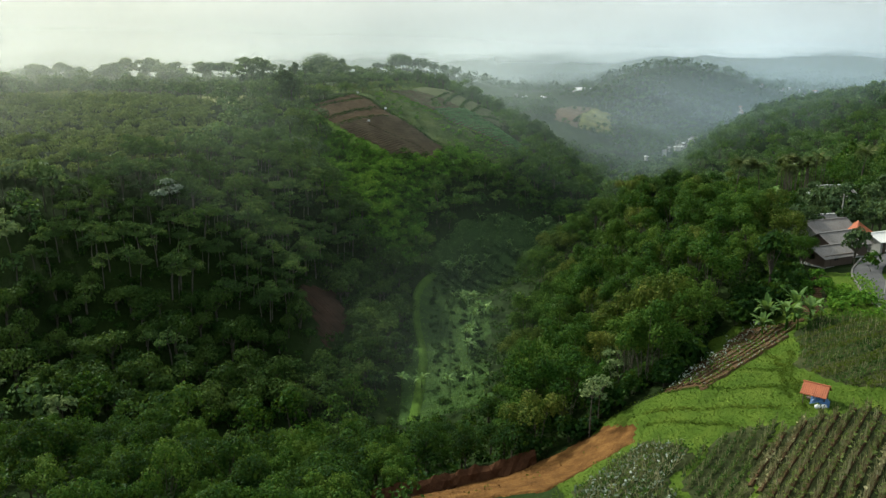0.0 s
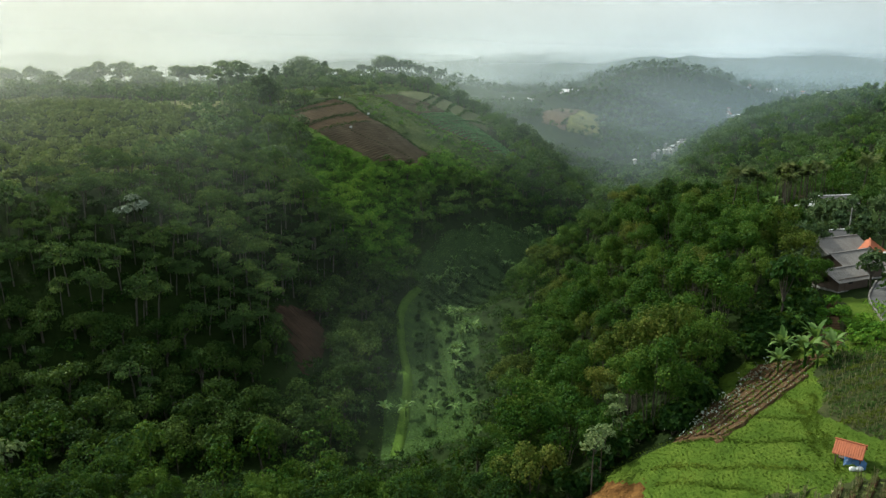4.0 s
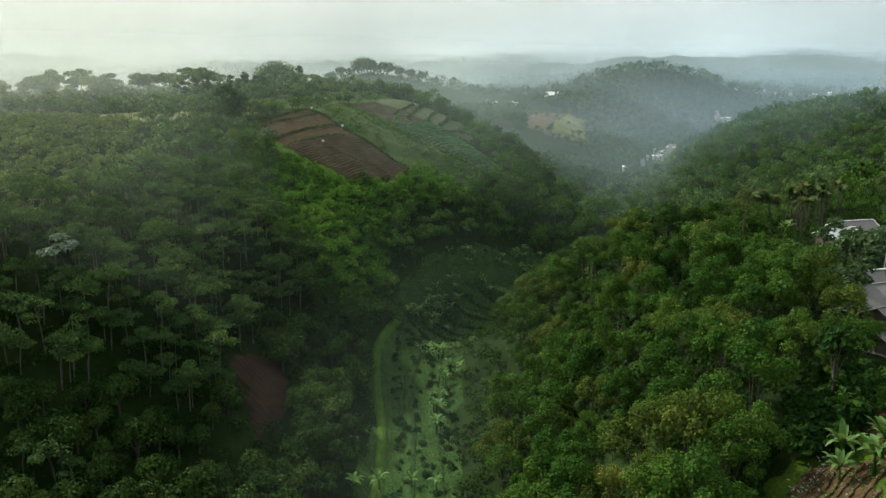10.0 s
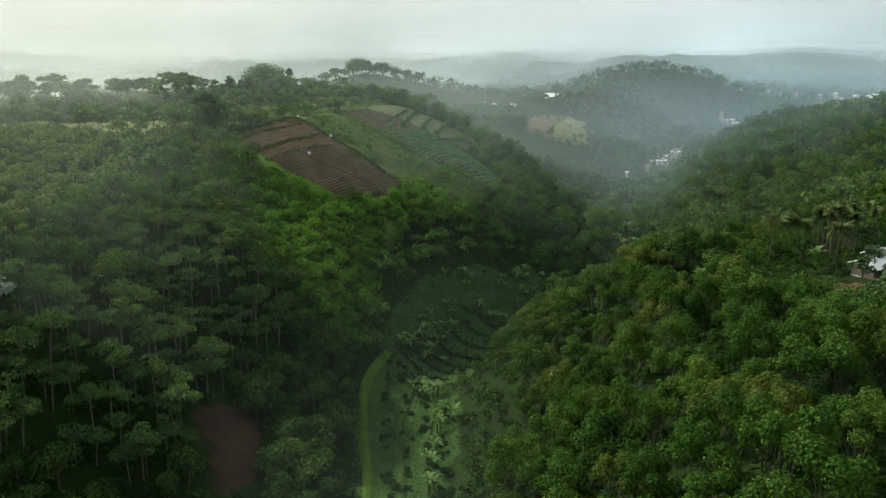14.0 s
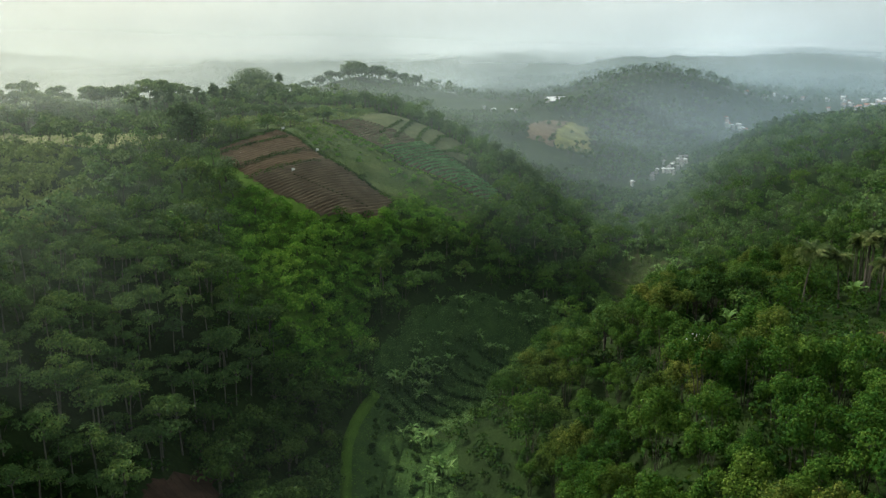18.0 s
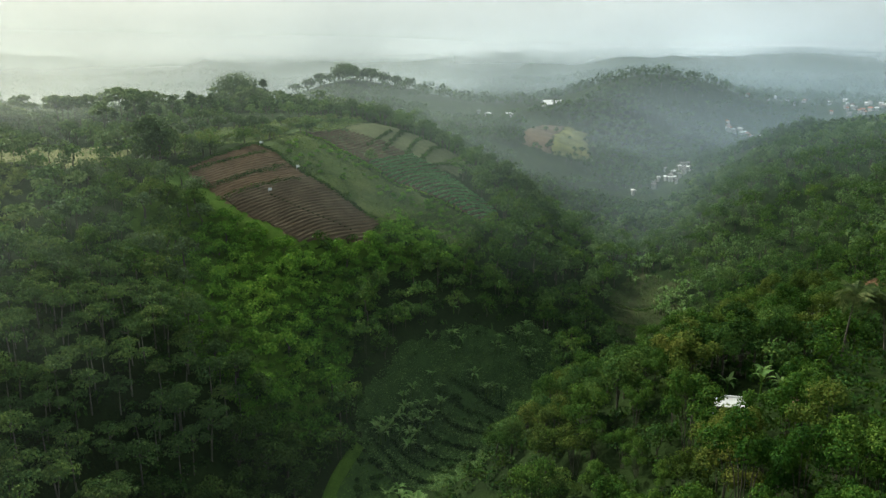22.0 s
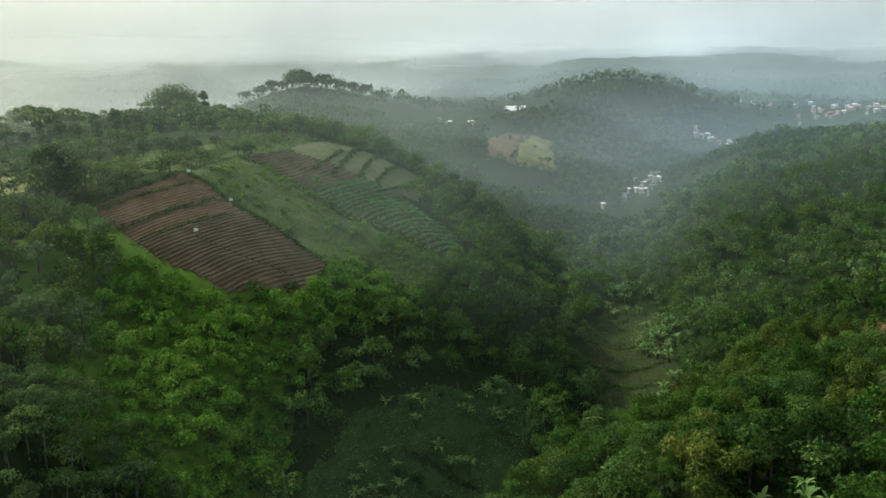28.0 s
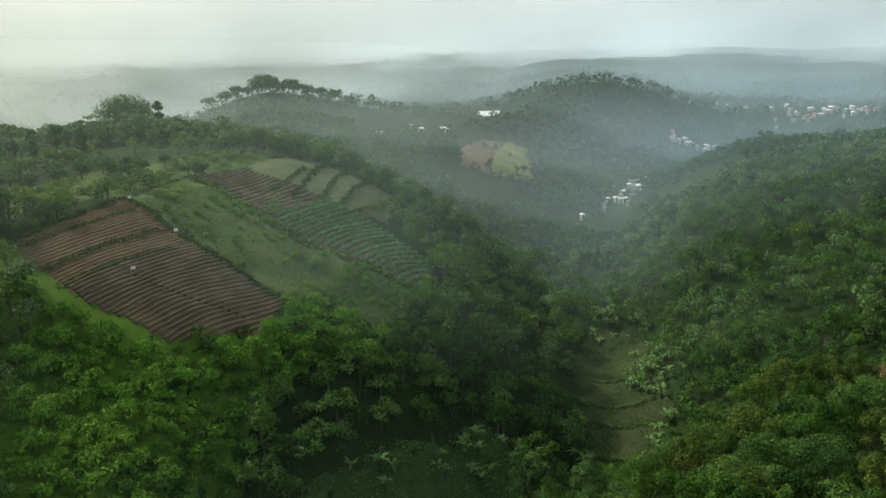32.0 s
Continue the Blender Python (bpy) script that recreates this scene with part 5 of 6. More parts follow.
# Farm plots near the hut.
PLOT_BROWN = [(27.8, 95.2), (31.5, 89.8), (46.5, 103.5), (50, 109), (43, 111), (36, 103.5)]
PLOT_STAKES = [(27.5, 66), (30.5, 72.5), (37.5, 76.5), (44, 78), (46, 74), (42, 55), (28, 52)]
PLOT_BEANS = [(24, 64), (22.5, 70), (26.5, 76.3), (30, 77), (35.5, 77), (31, 72.5), (27.5, 66), (27, 58)]
PLOT_SILVER = [(11.5, 66), (13, 73), (21.5, 82.5), (26, 77.2), (22, 71), (21, 60)]
PLOT_CLAY = [(-4, 83), (4, 88), (14, 92), (19.5, 92), (23.5, 88.5), (22, 84), (16, 80.5), (8, 77.5), (-2, 78)]
PLOT_GREENS = [(42.5, 90), (46, 100.5), (52, 110), (60, 104), (58, 84), (47.5, 80.5), (43.5, 83)]
PLOT_STEPS = [(50, 110), (52, 118), (60, 129), (63, 128), (57, 116), (54, 109)]
plots = {}
for key, poly, mat, label in (("brown", PLOT_BROWN, M_BROWN, "small brown vegetable plot with raised beds"), ("stakes", PLOT_STAKES, M_FALLOW, "plot of staked dry crop rows"),
                              ("beans", PLOT_BEANS, M_FALLOW, "plot of grey-green leafy rows"), ("silver", PLOT_SILVER, M_FALLOW, "overgrown plot with silvery leaves"),
                              ("clay", PLOT_CLAY, M_CLAY, "freshly dug orange clay terrace"), ("greens", PLOT_GREENS, M_FALLOW, "dense green vegetable plot"),
                              ("steps", PLOT_STEPS, M_FALLOW, "stepped brown beds below the houses")):
    plots[key] = drape("farm_plot", poly, mat, label, "field", lift=0.2, step=0.5)
for line in bed_lines(PLOT_BROWN, (0.76, 0.65), 1.05):
    line = line + np.stack([waves(line[:, 0], line[:, 1], 76, 6, 2), waves(line[:, 0], line[:, 1], 77, 6, 2)], 1) * 0.4
    part("bed", raw_mesh("bed", *ridge(line, 0.8, 0.22, r, 0.18), [M_BROWN]), None, plots["brown"])
    part("seedlings", raw_mesh("seedlings", *as_mesh(tufts(line, 2.2, 0.13, r, 0.1, 0.45, 0.1)), [M_SILVER]), None, plots["brown"])
    part("weeds", raw_mesh("weeds", *as_mesh(tufts(line, 5, 0.17, r, 0.25, 0.3, 0.4)), [M_SHRUB if r.rand() < 0.5 else M_TURF]), None, plots["brown"], "sprouting green weeds")
for line in bed_lines(PLOT_STEPS, (0.9, -0.4), 1.0):
    part("bed", raw_mesh("bed", *ridge(line, 0.7, 0.25, r, 0.18), [M_BROWN]), None, plots["steps"])


def stalks(line, per_metre, tall, rng, lift=0.2, lean=0.12, wide=0.035):
    length = np.linalg.norm(np.diff(line, axis=0), axis=1).sum()
    k = max(3, int(length * per_metre))
    t = rng.uniform(0, len(line) - 1, k)
    i = np.minimum(t.astype(int), len(line) - 2)
    q = line[i] + (line[i + 1] - line[i]) * (t - i)[:, None] + rng.normal(size=(k, 2)) * 0.12
    pieces = []
    z = height(q[:, 0], q[:, 1]) + lift
    for a, b in zip(q, z):
        h, dx, dy = tall * rng.uniform(0.6, 1.1), *(rng.normal(size=2) * lean)
        pieces.append(tube([(a[0], a[1], b - 0.2), (a[0] + dx, a[1] + dy, b + h)], [wide, wide * 0.6], 3))
    return join(pieces)


for line in bed_lines(PLOT_STAKES, (0.62, 0.78), 1.15):
    part("bed", raw_mesh("bed", *ridge(line, 0.7, 0.2, r, 0.18), [M_BROWN]), None, plots["stakes"])
    part("stakes", raw_mesh("stakes", *stalks(line, 7, 1.3, r), [M_STRAW]), None, plots["stakes"], "rows of pale bamboo stakes")
    part("crop_row", raw_mesh("crop_row", *as_mesh(tufts(line, 9, 0.22, r, 0.8, 0.3, 0.2)), [M_STRAW if r.rand() < 0.4 else M_OLIVE]), None, plots["stakes"], "half-withered climbing plants")
for line in bed_lines(PLOT_BEANS, (0.62, 0.78), 1.3):
    part("crop_row", raw_mesh("crop_row", *as_mesh(tufts(line, 26, 0.15, r, 0.7, 0.25, 0.16)), [M_EAST if r.rand() < 0.5 else M_OLIVE]), None, plots["beans"], "leafy grey-green crop plants")
    part("stakes", raw_mesh("stakes", *stalks(line, 6, 1.0, r), [M_STRAW]), None, plots["beans"], "thin pale stakes")
for line in bed_lines(PLOT_SILVER, (0.62, 0.78), 1.15):
    part("crop_row", raw_mesh("crop_row", *as_mesh(tufts(line, 16, 0.17, r, 0.6, 0.25, 0.22)), [M_EAST]), None, plots["silver"], "tangled green stems")
    part("stalks", raw_mesh("stalks", *stalks(line, 6, 0.9, r, lean=0.3), [M_STRAW]), None, plots["silver"], "arching pale stalks")
    part("silver_row", raw_mesh("silver_row", *as_mesh(tufts(line, 3.2, 0.22, r, 0.5, 0.4, 0.25)), [M_SILVER]), None, plots["silver"], "silvery pale leaves")
for line in bed_lines(PLOT_GREENS, (0.95, 0.3), 1.35):
    part("stakes", raw_mesh("stakes", *stalks(line, 3, 1.0, r), [M_STRAW]), None, plots["greens"], "thin pale stakes")
    part("crop_row", raw_mesh("crop_row", *as_mesh(tufts(line, 26, 0.16, r, 0.6, 0.2, 0.26)), [M_EAST if r.rand() < 0.6 else M_TURF]), None, plots["greens"], "bushy green vegetables")
x, y = scatter(-6, 25, 76, 94, 1.3, 66)
k = inside(PLOT_CLAY, x, y)
c = np.stack([x[k], y[k], height(x[k], y[k]) + 0.24], 1)
c += r.normal(size=c.shape) * [0.15, 0.15, 0.03]
tagged(new("clods", raw_mesh("clods", *as_mesh(leaves(c, r.normal(size=c.shape) * 0.5 + [0, 0, 1.4], 0.16, 0.12, r)), [M_CLAY])), "loose clods of orange earth on the dug terrace", "clods", kind="stuff")
k &= (waves(x, y, 78, 8, 2) > 0.4)
c = np.stack([x[k], y[k], height(x[k], y[k]) + 0.3], 1)
tagged(new("weeds", raw_mesh("weeds", *as_mesh(leaves(c, r.normal(size=c.shape) * 0.4 + [0, 0, 0.8], 0.2, 0.11, r)), [M_TURF])), "scattered weeds on the bare clay", "weeds", kind="stuff")
bank = np.array([(-8, 81), (-4.5, 83.6), (-1, 86), (2, 87.6), (5, 88.8), (8.5, 90), (12, 91.3)], float)
bv, bf = [], []
bank = np.array([bank[j] + (bank[j + 1] - bank[j]) * u for j in range(len(bank) - 1) for u in (0, 0.2, 0.4, 0.6, 0.8)])
for i, (x, y) in enumerate(bank):
    z = float(height(x, y))
    bv += [(x + 0.4 + r.normal() * 0.12, y - 1.2 + r.normal() * 0.2, z - 1.0), (x + 0.2, y - 0.75 + r.normal() * 0.18, z + 0.7), (x + 0.1, y - 0.5 + r.normal() * 0.15, z + 1.5), (x, y, z + 2.1 + r.normal() * 0.15), (x - 0.4, y + 2.0, z + 0.6), (x - 0.5, y + 3.0, z - 0.8)]
    if i:
        bf += [(6 * i - 6 + j, 6 * i + j, 6 * i + j + 1, 6 * i - 5 + j) for j in range(5)]
tagged(new("earth_bank", raw_mesh("earth_bank", bv, bf, [M_CUT], smooth=False)), "steep cut bank of dark red earth", "bank", kind="structure")
hedge([(-8, 82), (-1, 87), (5, 89.8), (12, 92.3)], r, "ragged grass along the top of the earth bank", M_TURF, 1.0, 40, 0.2, 0.5, 0.4)
# Low earth ridges that part the grass terraces, and tufts on them.
for pts in ([(24, 90), (31, 83), (36, 80)], [(28, 94), (33, 88.5), (39, 84.5)], [(23.5, 86), (28.5, 80.5), (31, 78)], [(34, 96), (41, 90)], [(44.5, 98), (40.5, 88), (38, 78)], [(42, 100), (41, 92), (37.5, 82)]):
    hedge(pts, r, "low grassy ridge between farm terraces", M_TURF, 0.6, 40, 0.12, 0.3, 0.3)
hedge([(29, 95.5), (38, 104), (46, 111.5)], r, "weeds with pale seed heads along the plot", M_SILVER, 2.4, 10, 0.2, 0.8)
hedge([(52, 108), (58, 106), (62, 108)], r, "tall weeds by the road", M_SHRUB, 3.0, 30, 0.24, 1.0)
hedge([(61, 92), (61, 100), (62, 110), (66, 124)], r, "tall weeds along the roadside", M_SHRUB, 1.6, 24, 0.26, 1.1)
x, y = scatter(10, 60, 62, 112, 0.42, 64)
k = inside(FARM_LAND, x, y) & free(x, y, [PLOT_BROWN, PLOT_STAKES, PLOT_BEANS, PLOT_SILVER, PLOT_CLAY, PLOT_GREENS, PLOT_STEPS])
c = np.stack([x[k], y[k], height(x[k], y[k]) + 0.2], 1)
tagged(new("grass_tufts", raw_mesh("grass_tufts", *as_mesh(leaves(c, r.normal(size=c.shape) * 0.25 + [0, 0, 1.0], 0.13, 0.09, r)), [M_TURF])), "tufts of short grass on the farm terraces", "grass", kind="stuff")


# ---------------------------------------------------------------- bananas and palms
def banana_leaf(rng, length=2.2, wide=0.26, arch=0.5):
    v, n = [], 8
    for i in range(n + 1):
        s = i / n
        w = wide * math.sin(3.14 * min(1, 0.12 + s * 0.9)) ** 0.7
        x_, z_ = length * (s - 0.18 * s * s), length * (0.85 * s - arch * 1.25 * s * s)
        for a in (-1, 0, 1):
            v.append((x_, a * w, z_ + 0.35 * w * abs(a) + rng.uniform(-0.03, 0.03)))
    return np.array(v), [(i * 3 + a, i * 3 + a + 1, (i + 1) * 3 + a + 1, (i + 1) * 3 + a) for i in range(n) for a in (0, 1)]


BANANA_LEAVES = [raw_mesh("leaf", *banana_leaf(np.random.RandomState(80 + i), arch=0.3 + 0.16 * i), [M_BANANA], smooth=True) for i in range(4)]


def banana(rng, tall, label, count=12):
    e = tagged(new("banana_plant"), label, "banana plant", "banana plants")
    part("stem", raw_mesh("stem", *tube([(0, 0, -0.3), (0.05, 0, tall * 0.5), (0, 0.05, tall)], [0.17, 0.13, 0.08], 7), [M_BAMBOO], smooth=True), None, e)
    for i in range(count):
        leaf = part("leaf", BANANA_LEAVES[rng.randint(4)], None, e)
        leaf.matrix_basis = pose(0, 0, tall - 0.1, 0, rng.uniform(-38, 4), 360 * i / count + rng.uniform(-18, 18)) @ Matrix.Diagonal((*[rng.uniform(0.85, 1.2)] * 3, 1))
    return e


r = np.random.RandomState(90)
far_plants = [banana(np.random.RandomState(95 + i), 1.8 + 0.3 * i, "banana plant with pale arching leaves on the valley floor", 8) for i in range(3)]
plants = [banana(np.random.RandomState(91 + i), 1.7 + 0.3 * i, "banana plant with long arching pale green leaves", 14 + i) for i in range(3)]
bx, by, bs = [], [], []
for x, y, s in ((47.5, 106.5, 1.4), (44.6, 107.5, 0.95), (49.5, 108.5, 1.25), (46, 110, 1.2), (50.6, 106.4, 1.2), (48.4, 105.2, 1.0), (57, 212, 1.0), (61, 209, 1.1), (62.5, 212, 1.0), (63.5, 208, 0.9), (52, 211, 0.9), (95, 230, 1.3), (93, 226, 1.4)):
    bx.append(x), by.append(y), bs.append(s)
groves = (((2, 256), (12, 273), 2.4, 30), ((21, 287), (14, 285), 2.5, 6), ((24, 279), (27, 281), 1.8, 6), ((36, 292), (42, 303), 2.5, 8), ((5, 231), (9, 239), 2.2, 9), ((7, 186), (12, 226), 1.6, 12),
          ((87, 344), (95, 341), 2.8, 12), ((90, 376), (100, 394), 4.0, 22), ((84, 310), (97, 338), 2.0, 16), ((92, 334), (99, 364), 2.5, 16), ((62, 300), (70, 318), 1.5, 6), ((-4, 160), (4, 163), 3, 4), ((28, 291), (33, 292), 2.0, 4), ((150, 330), (165, 345), 6, 6))
for a, b, spread, count in groves:
    for _ in range(count):
        t = r.rand()
        bx.append(a[0] + (b[0] - a[0]) * t + r.normal() * spread), by.append(a[1] + (b[1] - a[1]) * t + r.normal() * spread), bs.append(r.uniform(0.8, 1.25))
for kind, far in ((plants, False), (far_plants, True)):
    spots = [(x, y, s) for x, y, s in zip(bx, by, bs) if (y > 150) == far]
    for i, (x, y, s) in enumerate(spots):
        m = Matrix.LocRotScale((x, y, float(height(x, y))), Euler((0, 0, r.uniform(0, 6.28))), (s, s, s))
        if i < 3:
            kind[i].matrix_basis = m
        else:
            copy_thing_at(kind[r.randint(3)], m)


def frond(rng, length, droop, leaflet, count=13):
    """A feathered palm frond: a rib and its leaflets, along x."""
    s = np.linspace(0, 1, 7)
    line = np.stack([length * (s - 0.25 * droop * s * s), 0 * s, length * (0.55 * s - droop * s * s)], 1)
    q = []
    for i in range(1, count + 1):
        t = 0.12 + 0.88 * i / count
        c = np.array([np.interp(t, s, line[:, k]) for k in range(3)])
        w = leaflet * math.sin(3.14 * min(1, 0.2 + t * 0.75))
        for side in (-1, 1):
            tip = c + np.array([w * 0.5, side * w, -w * 0.55 + rng.uniform(-0.05, 0.05)])
            d = np.array([0.11, 0, 0])
            q.append((c - d, c + d, tip + d * 0.3, tip - d * 0.3))
    v, f = as_mesh(np.array(q))
    return join([(v, f), tube(line, [0.05, 0.045, 0.04, 0.03, 0.02, 0.015, 0.01], 3)])


def palm(rng, tall, count, length, leaflet, name, label, group, thick=0.16):
    e = tagged(new(name), label, "palm", group)
    lean = rng.normal(size=2) * 0.5
    part("trunk", raw_mesh("trunk", *tube([(0, 0, -0.4), (lean[0] * 0.3, lean[1] * 0.3, tall * 0.4), (lean[0], lean[1], tall)], [thick * 1.3, thick, thick * 0.8], 8), [M_BARK], smooth=True), None, e)
    meshes = [raw_mesh("frond", *frond(rng, length, d, leaflet), [M_PALM]) for d in (0.45, 0.8, 1.15)]
    for i in range(count):
        f = part("frond", meshes[rng.randint(3)], None, e)
        f.matrix_basis = pose(lean[0], lean[1], tall - 0.1, 0, rng.uniform(-35, 25), 360 * i / count * 1.618 + rng.uniform(-10, 10))
    return e


coconut = palm(np.random.RandomState(101), 11.5, 36, 4.2, 1.0, "coconut_palm", "tall coconut palm with a bare pale trunk", "coconut palms")
spots = [(81, 223, 1.0), (87.6, 221.4, 0.95), (92, 216, 0.85), (118, 228, 1.0)]
for i, (x, y, s) in enumerate(spots):
    m = Matrix.LocRotScale((x, y, float(height(x, y))), Euler((0, 0, 2.1 * i)), (s, s, s))
    if i:
        copy_thing_at(coconut, m)
    else:
        coconut.matrix_basis = m
areca = palm(np.random.RandomState(111), 11.0, 11, 2.3, 0.7, "areca_palm", "slim straight-stemmed palm in a dense grove", "palm grove", 0.13)
for i in range(30):
    x, y = 100 + 12 * r.rand(), 232 + 14 * r.rand()
    s = r.uniform(0.85, 1.15)
    m = Matrix.LocRotScale((x, y, float(height(x, y))), Euler((0, 0, r.uniform(0, 6.28))), (s, s, s * 1.05))
    if i:
        copy_thing_at(areca, m)
    else:
        areca.matrix_basis = m

# ---------------------------------------------------------------- single trees of the knoll, the ridge and the valley
def grove(name, make, places, leaf, label, category, group, seed, sizes=(0.85, 1.15), kinds=3, **kw):
    p = np.array(places, float)
    planted(name, variants(make, min(kinds, len(p)), seed, **kw), p[:, 0], p[:, 1], seed + 9, leaf, M_BARK, label, category, group, sizes)


grove("dark_tree", round_tree, [(-59, 321), (-62, 324)], M_DARK, "tall dense dark tree beside the field", "tree", "trees round the knoll", 600, (1.3, 1.45), 2, n=900, tall=9, wide=3.4, spray=0.32, lobes=11)
grove("knoll_tree", round_tree, [(-42, 370), (-45, 366), (-47, 371), (-50, 376), (-53, 368), (-40, 376), (-28, 378), (-24, 374), (-57, 362), (-62, 357), (-45, 382), (-36, 388)], M_DARK, "dark rounded tree on the knoll", "tree", "trees round the knoll", 610, (0.6, 0.9), 4, n=520, tall=5.4, wide=3.0, spray=0.3)
hx = np.concatenate([RNG.normal(-22, 4, 9), RNG.normal(-4, 5, 9), RNG.normal(18, 7, 8)])
grove("valley_tree", round_tree, [(42 + 24 * RNG.rand(), 396 + 46 * RNG.rand()) for _ in range(22)], M_DARK, "tall dark tree at the foot of the knoll", "tree", "trees round the knoll", 615, (0.9, 1.4), 4, n=420, tall=9, wide=3.2, spray=0.36)
grove("crest_tree", round_tree, np.stack([hx + RNG.normal(size=26), 421 + 9 * np.sin((hx + 34) / 40) + RNG.normal(size=26) * 5], 1), M_DARK, "dark tree in the belt along the crest", "tree", "tree belt on the crest", 620, (0.55, 1.1), 5, n=380, tall=8.0, spray=0.34)
grove("domed_tree", round_tree, [(-74, 506)], M_DARK, "huge dome-shaped dark tree on the skyline", "tree", "skyline trees", 630, (1.0, 1.05), 1, n=2600, tall=12.6, wide=12, spray=0.55, lobes=20)
grove("pointed_tree", round_tree, [(-61, 505)], M_DARK, "slim pointed dark tree beside the domed one", "tree", "skyline trees", 632, (1.0, 1.05), 1, n=500, tall=14, wide=3.0, spray=0.5)
grove("domed_tree", round_tree, [(-41, 802)], M_DARK, "broad domed tree on a misty far ridge", "tree", "skyline trees", 634, (1.0, 1.05), 1, n=1600, tall=9.5, wide=12, spray=0.9, lobes=16)
grove("ridge_tree", round_tree, [(-62, 800), (-56, 812), (-24, 806), (-16, 800), (-33, 815), (-8, 806), (-72, 806), (-84, 800), (2, 800), (12, 806)], M_DARK, "dark tree on a misty far ridge", "tree", "skyline trees", 636, (0.9, 1.3), 3, n=260, tall=8, wide=5.5, spray=0.9)
grove("skyline_tree", umbrella_tree, np.stack([np.linspace(-235, -82, 44) + RNG.normal(size=44) * 3, 392 + RNG.normal(size=44) * 16], 1), M_FEATHER_HAZED, "tall tree with tiers of flat haze-paled branches on the skyline", "tree", "skyline trees", 640, (1.0, 1.3), 6, n=460, tall=11.5, wide=4.6, spray=0.6)
grove("slim_tree", round_tree, np.stack([np.linspace(-95, -62, 14) + RNG.normal(size=14) * 2, 408 + RNG.normal(size=14) * 8], 1), M_DARK, "slim upright tree on the ridge", "tree", "skyline trees", 650, (0.9, 1.25), 4, n=260, tall=10, wide=1.7)
ep = [(20 + 1.25 * i + RNG.normal() * 1.2, 96.5 + 1.1 * i + RNG.normal() * 1.2) for i in range(30)] + [(9 + RNG.rand() * 10, 84 + RNG.rand() * 10) for _ in range(16)]
ep += [(26 + 22 * u + RNG.normal() * 1.3, 97.5 + 16.5 * u + RNG.normal() * 1.3) for u in RNG.rand(34)]
ep = [p for p in ep if not inside(FARM_LAND, *p) and not inside(CLAY_LAND, *p)]
grove("edge_bush", bush, ep, M_BROAD_SHADED, "leafy bush at the edge of the bamboo", "bush", "bushes at the bamboo's edge", 655, (0.8, 1.4), 5, n=260, spray=0.28)
grove("edge_bush", bush, [(44 + 13 * u + RNG.normal() * 1.2, 113.5 + 12 * u + RNG.normal() * 1.2) for u in RNG.rand(30)], M_BROAD_SHADED, "leafy bush at the edge of the bamboo", "bush", "bushes at the bamboo's edge", 657, (0.9, 1.6), 5, n=260, spray=0.28)
bp = [(-20 + 8 * i + RNG.normal() * 3, 338 - 1.6 * i + RNG.normal() * 5) for i in range(6)] + [(-28 + RNG.rand() * 50, 332 + RNG.rand() * 26) for _ in range(70)]
bp = [p for p in bp if inside(BALK, *p)]
grove("field_bush", bush, bp, M_SHRUB, "low green bush on the grass balk", "bush", "bushes between the fields", 660, (0.4, 0.8), 4)
mp = [(RNG.uniform(-11, 11), RNG.uniform(150, 254)) for _ in range(330)]
mp = [p for p in mp if inside(MEADOW, *p) and p[0] > -3.3 and abs(math.sin(p[0] * 0.75 + p[1] * 0.03)) > 0.6 or p[0] > 8.5 and inside(MEADOW, *p)]
mp += [p for p in [(RNG.uniform(-4, 48), RNG.uniform(242, 306)) for _ in range(60)] if inside(BANANA_FLAT, *p)]
grove("valley_bush", bush, mp, M_BROAD_SHADED, "dark low bush edging the valley strips", "bush", "bushes of the valley floor", 670, (0.3, 0.65), 4)
fx = [(20.5, 96.5), (19.5, 94), (22, 99), (23.5, 100.5), (18, 91.5)]
grove("lone_tree", umbrella_tree, fx, M_FEATHER_HAZED, "thin tree with sparse foliage at the farm's edge", "tree", "trees at the farm's edge", 680, (0.6, 0.75), 3, n=130, wide=2.6, spray=0.36)
grove("lone_tree", round_tree, [(51, 122)], M_BROAD_SHADED, "tall pale-trunked tree below the houses", "tree", "trees at the farm's edge", 690, (1.0, 1.05), 1, n=420, tall=10, wide=3.0)
vp = [(85, 151), (86, 156), (75, 161), (81, 158), (90, 142), (86, 186), (90, 187), (94, 188), (88, 180), (92, 193), (62, 142), (63, 147), (69, 153), (90, 150), (93, 158), (88, 163), (70, 160), (73, 170), (86, 175), (92, 182), (98, 170), (84, 187), (90, 192), (80, 133), (88, 137), (95, 145), (102, 160), (80, 180), (101, 188), (108, 197), (92, 205), (99, 213), (70, 133.5)]
grove("garden_tree", round_tree, vp, M_DARK, "dark garden tree among the houses", "tree", "trees among the houses", 700, (0.7, 1.05), 5, n=420)
grove("bush", bush, [(RNG.uniform(54, 62), RNG.uniform(108, 126)) for _ in range(26)], M_SHRUB, "bright green bush beside the road", "bush", "bushes by the road", 710, (0.5, 0.9), 4)
grove("grove_tree", round_tree, [(54, 219), (58, 221), (62, 220), (66, 223), (56, 225), (61, 226), (65, 229), (70, 227), (60, 231), (53, 222), (68, 220), (72, 224)], M_BROAD_SHADED, "tall dark tree in a grove behind the shed", "tree", "trees of the spur", 715, (0.9, 1.15), 4, n=1100, tall=9.5, wide=2.7, spray=0.2)
grove("bright_tree", round_tree, [(71.5, 231)], M_SHRUB, "bright yellow-green tree among darker woods", "tree", "trees of the spur", 720, (0.75, 0.8), 1, n=300)
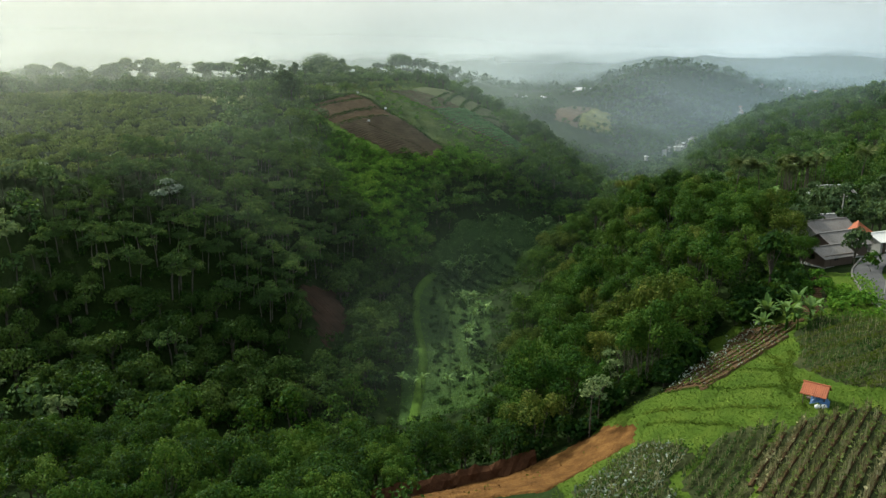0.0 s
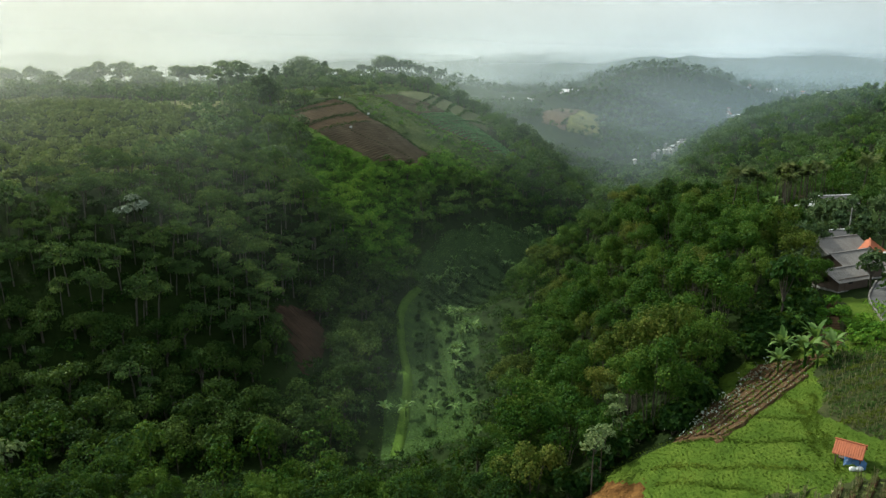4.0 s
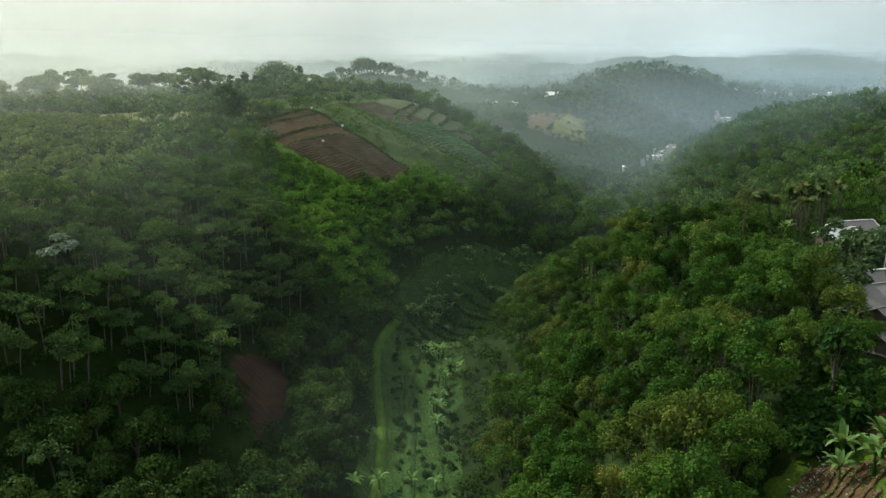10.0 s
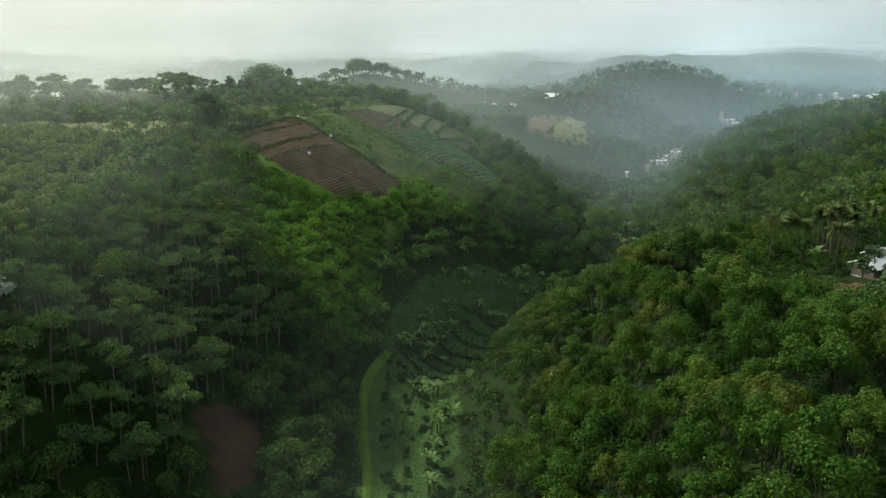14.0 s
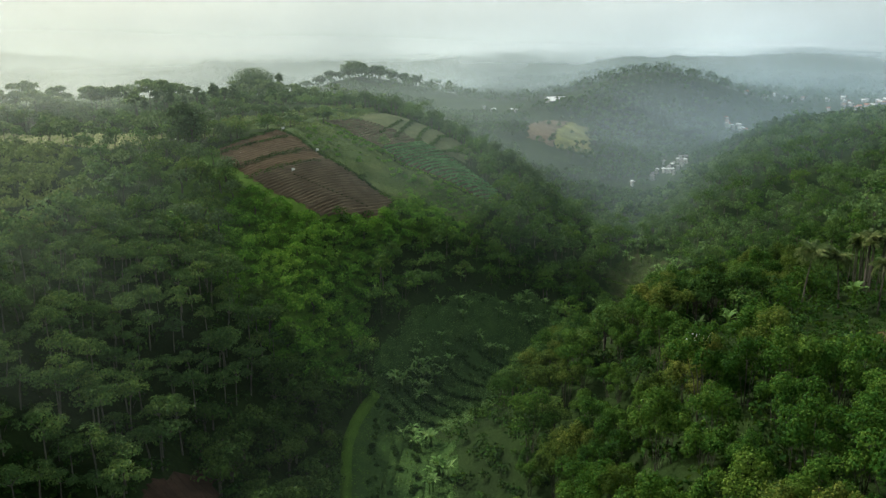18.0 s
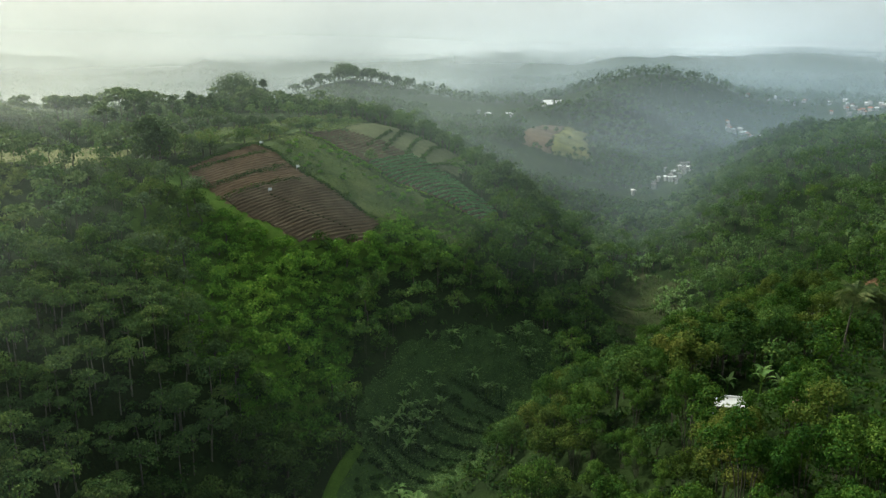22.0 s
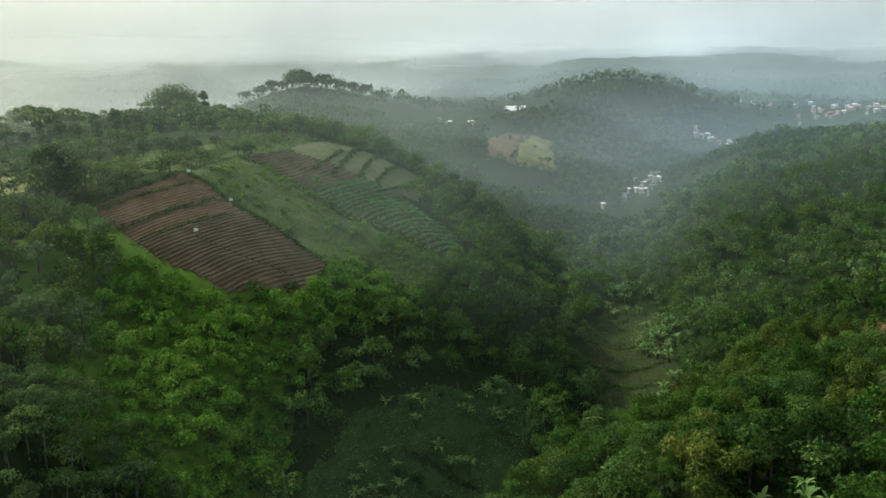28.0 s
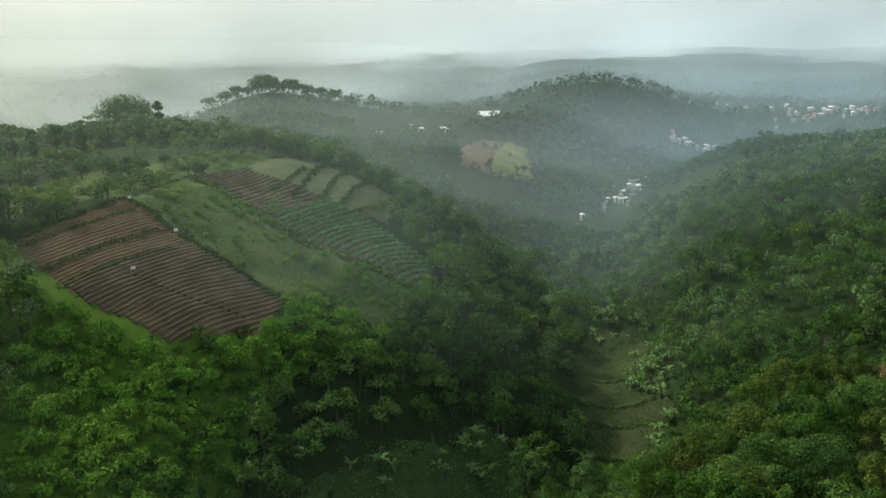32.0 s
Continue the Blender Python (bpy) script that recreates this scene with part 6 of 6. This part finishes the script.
grove("clear_tree", round_tree, [(46.5, 243)], M_DARK, "small dark tree standing clear of the bamboo", "tree", "trees of the spur", 730, (0.8, 0.85), 1, n=300, tall=9, wide=1.5)
grove("shed_bamboo", bamboo, [(49, 195), (53, 193.6), (57.5, 193.8), (61.5, 196)], M_BAMBOO, "bamboo clump screening the shed", "bamboo", "bamboo by the shed", 750, (0.74, 0.8), 2, n=700, wide=3.6, spray=0.32)
grove("silver_tree", umbrella_tree, [(-61, 179)], M_SILVER, "pale silvery tree on the west slope", "tree", "trees on the west slope", 740, (1.0, 1.05), 1, n=300, wide=3.6)

r = np.random.RandomState(131)
fp = [(84 + 54 * r.rand(), 604 + 84 * r.rand()) for _ in range(26)]
grove("field_tree", round_tree, [p for p in fp if abs(math.sin(p[1] * 0.075)) > 0.75 or p[0] > 128], M_DARK, "small dark tree on the fields beyond the gorge", "tree", "trees beyond the gorge", 770, (0.5, 0.9), 3, n=120, tall=8, wide=3, spray=0.7)

# ---------------------------------------------------------------- far houses beyond the gorge
r = np.random.RandomState(120)
FAR_ROOF = [M_TIN_WHITE, M_TILE, M_TIN_GREY]


def far_house(x, y, roof, s, turn, label):
    e = tagged(new("far_house"), label, "house", "far houses")
    put(e, x, y, float(height(x, y)) - 0.2, turn)
    L, D, T = 8 * s, 6 * s, 3.0
    part("wall", block(-L / 2, L / 2, -D / 2, D / 2, -1, T), M_PLASTER, e)
    for sy in (0, 180):
        put(part("roof", ribbed(L + 1, D / 2 + 0.6, 1.6 * s, 0.1, 1.0), roof, e), 0, 0, T + 1.5 * s, sy)
    for i in (-1, 1):
        put(part("window", block(-0.6, 0.6, -0.06, 0.06, -0.5, 0.6), M_GLASS, e), i * L * 0.25, -D / 2 - 0.03, 1.6)
    part("door", block(-0.5, 0.5, -D / 2 - 0.06, -D / 2 + 0.02, 0, 2.0), M_PLANK, e)


for cx, cy, sx, sy, count, mix in ((445, 815, 40, 34, 42, 0.45), (295, 772, 22, 6, 16, 0.85), (166, 585, 6, 40, 30, 0.3), (60, 705, 26, 12, 6, 0.7), (380, 880, 60, 30, 10, 0.6)):
    for _ in range(count):
        x, y = cx + r.normal() * sx * 0.6, cy + r.normal() * sy * 0.6
        if cy == 585:
            y = 552 + 78 * r.rand()
            x = 147 + 0.7 * (y - 552) + r.normal() * 6
        roof = FAR_ROOF[0] if r.rand() < mix else FAR_ROOF[2 if cy == 585 else r.randint(1, 3)]
        far_house(x, y, roof, r.uniform(0.15, 0.28) if cy == 585 else r.uniform(0.24, 0.5), r.uniform(0, 180), "small far house with a pale roof" if roof == FAR_ROOF[0] else "small far house with a red or grey roof")
far_house(135, 800, M_TIN_WHITE, 2.0, 6, "long white building on the far slope")
far_house(-170, 760, M_TIN_WHITE, 0.9, 20, "lone white hut on a hazy slope")
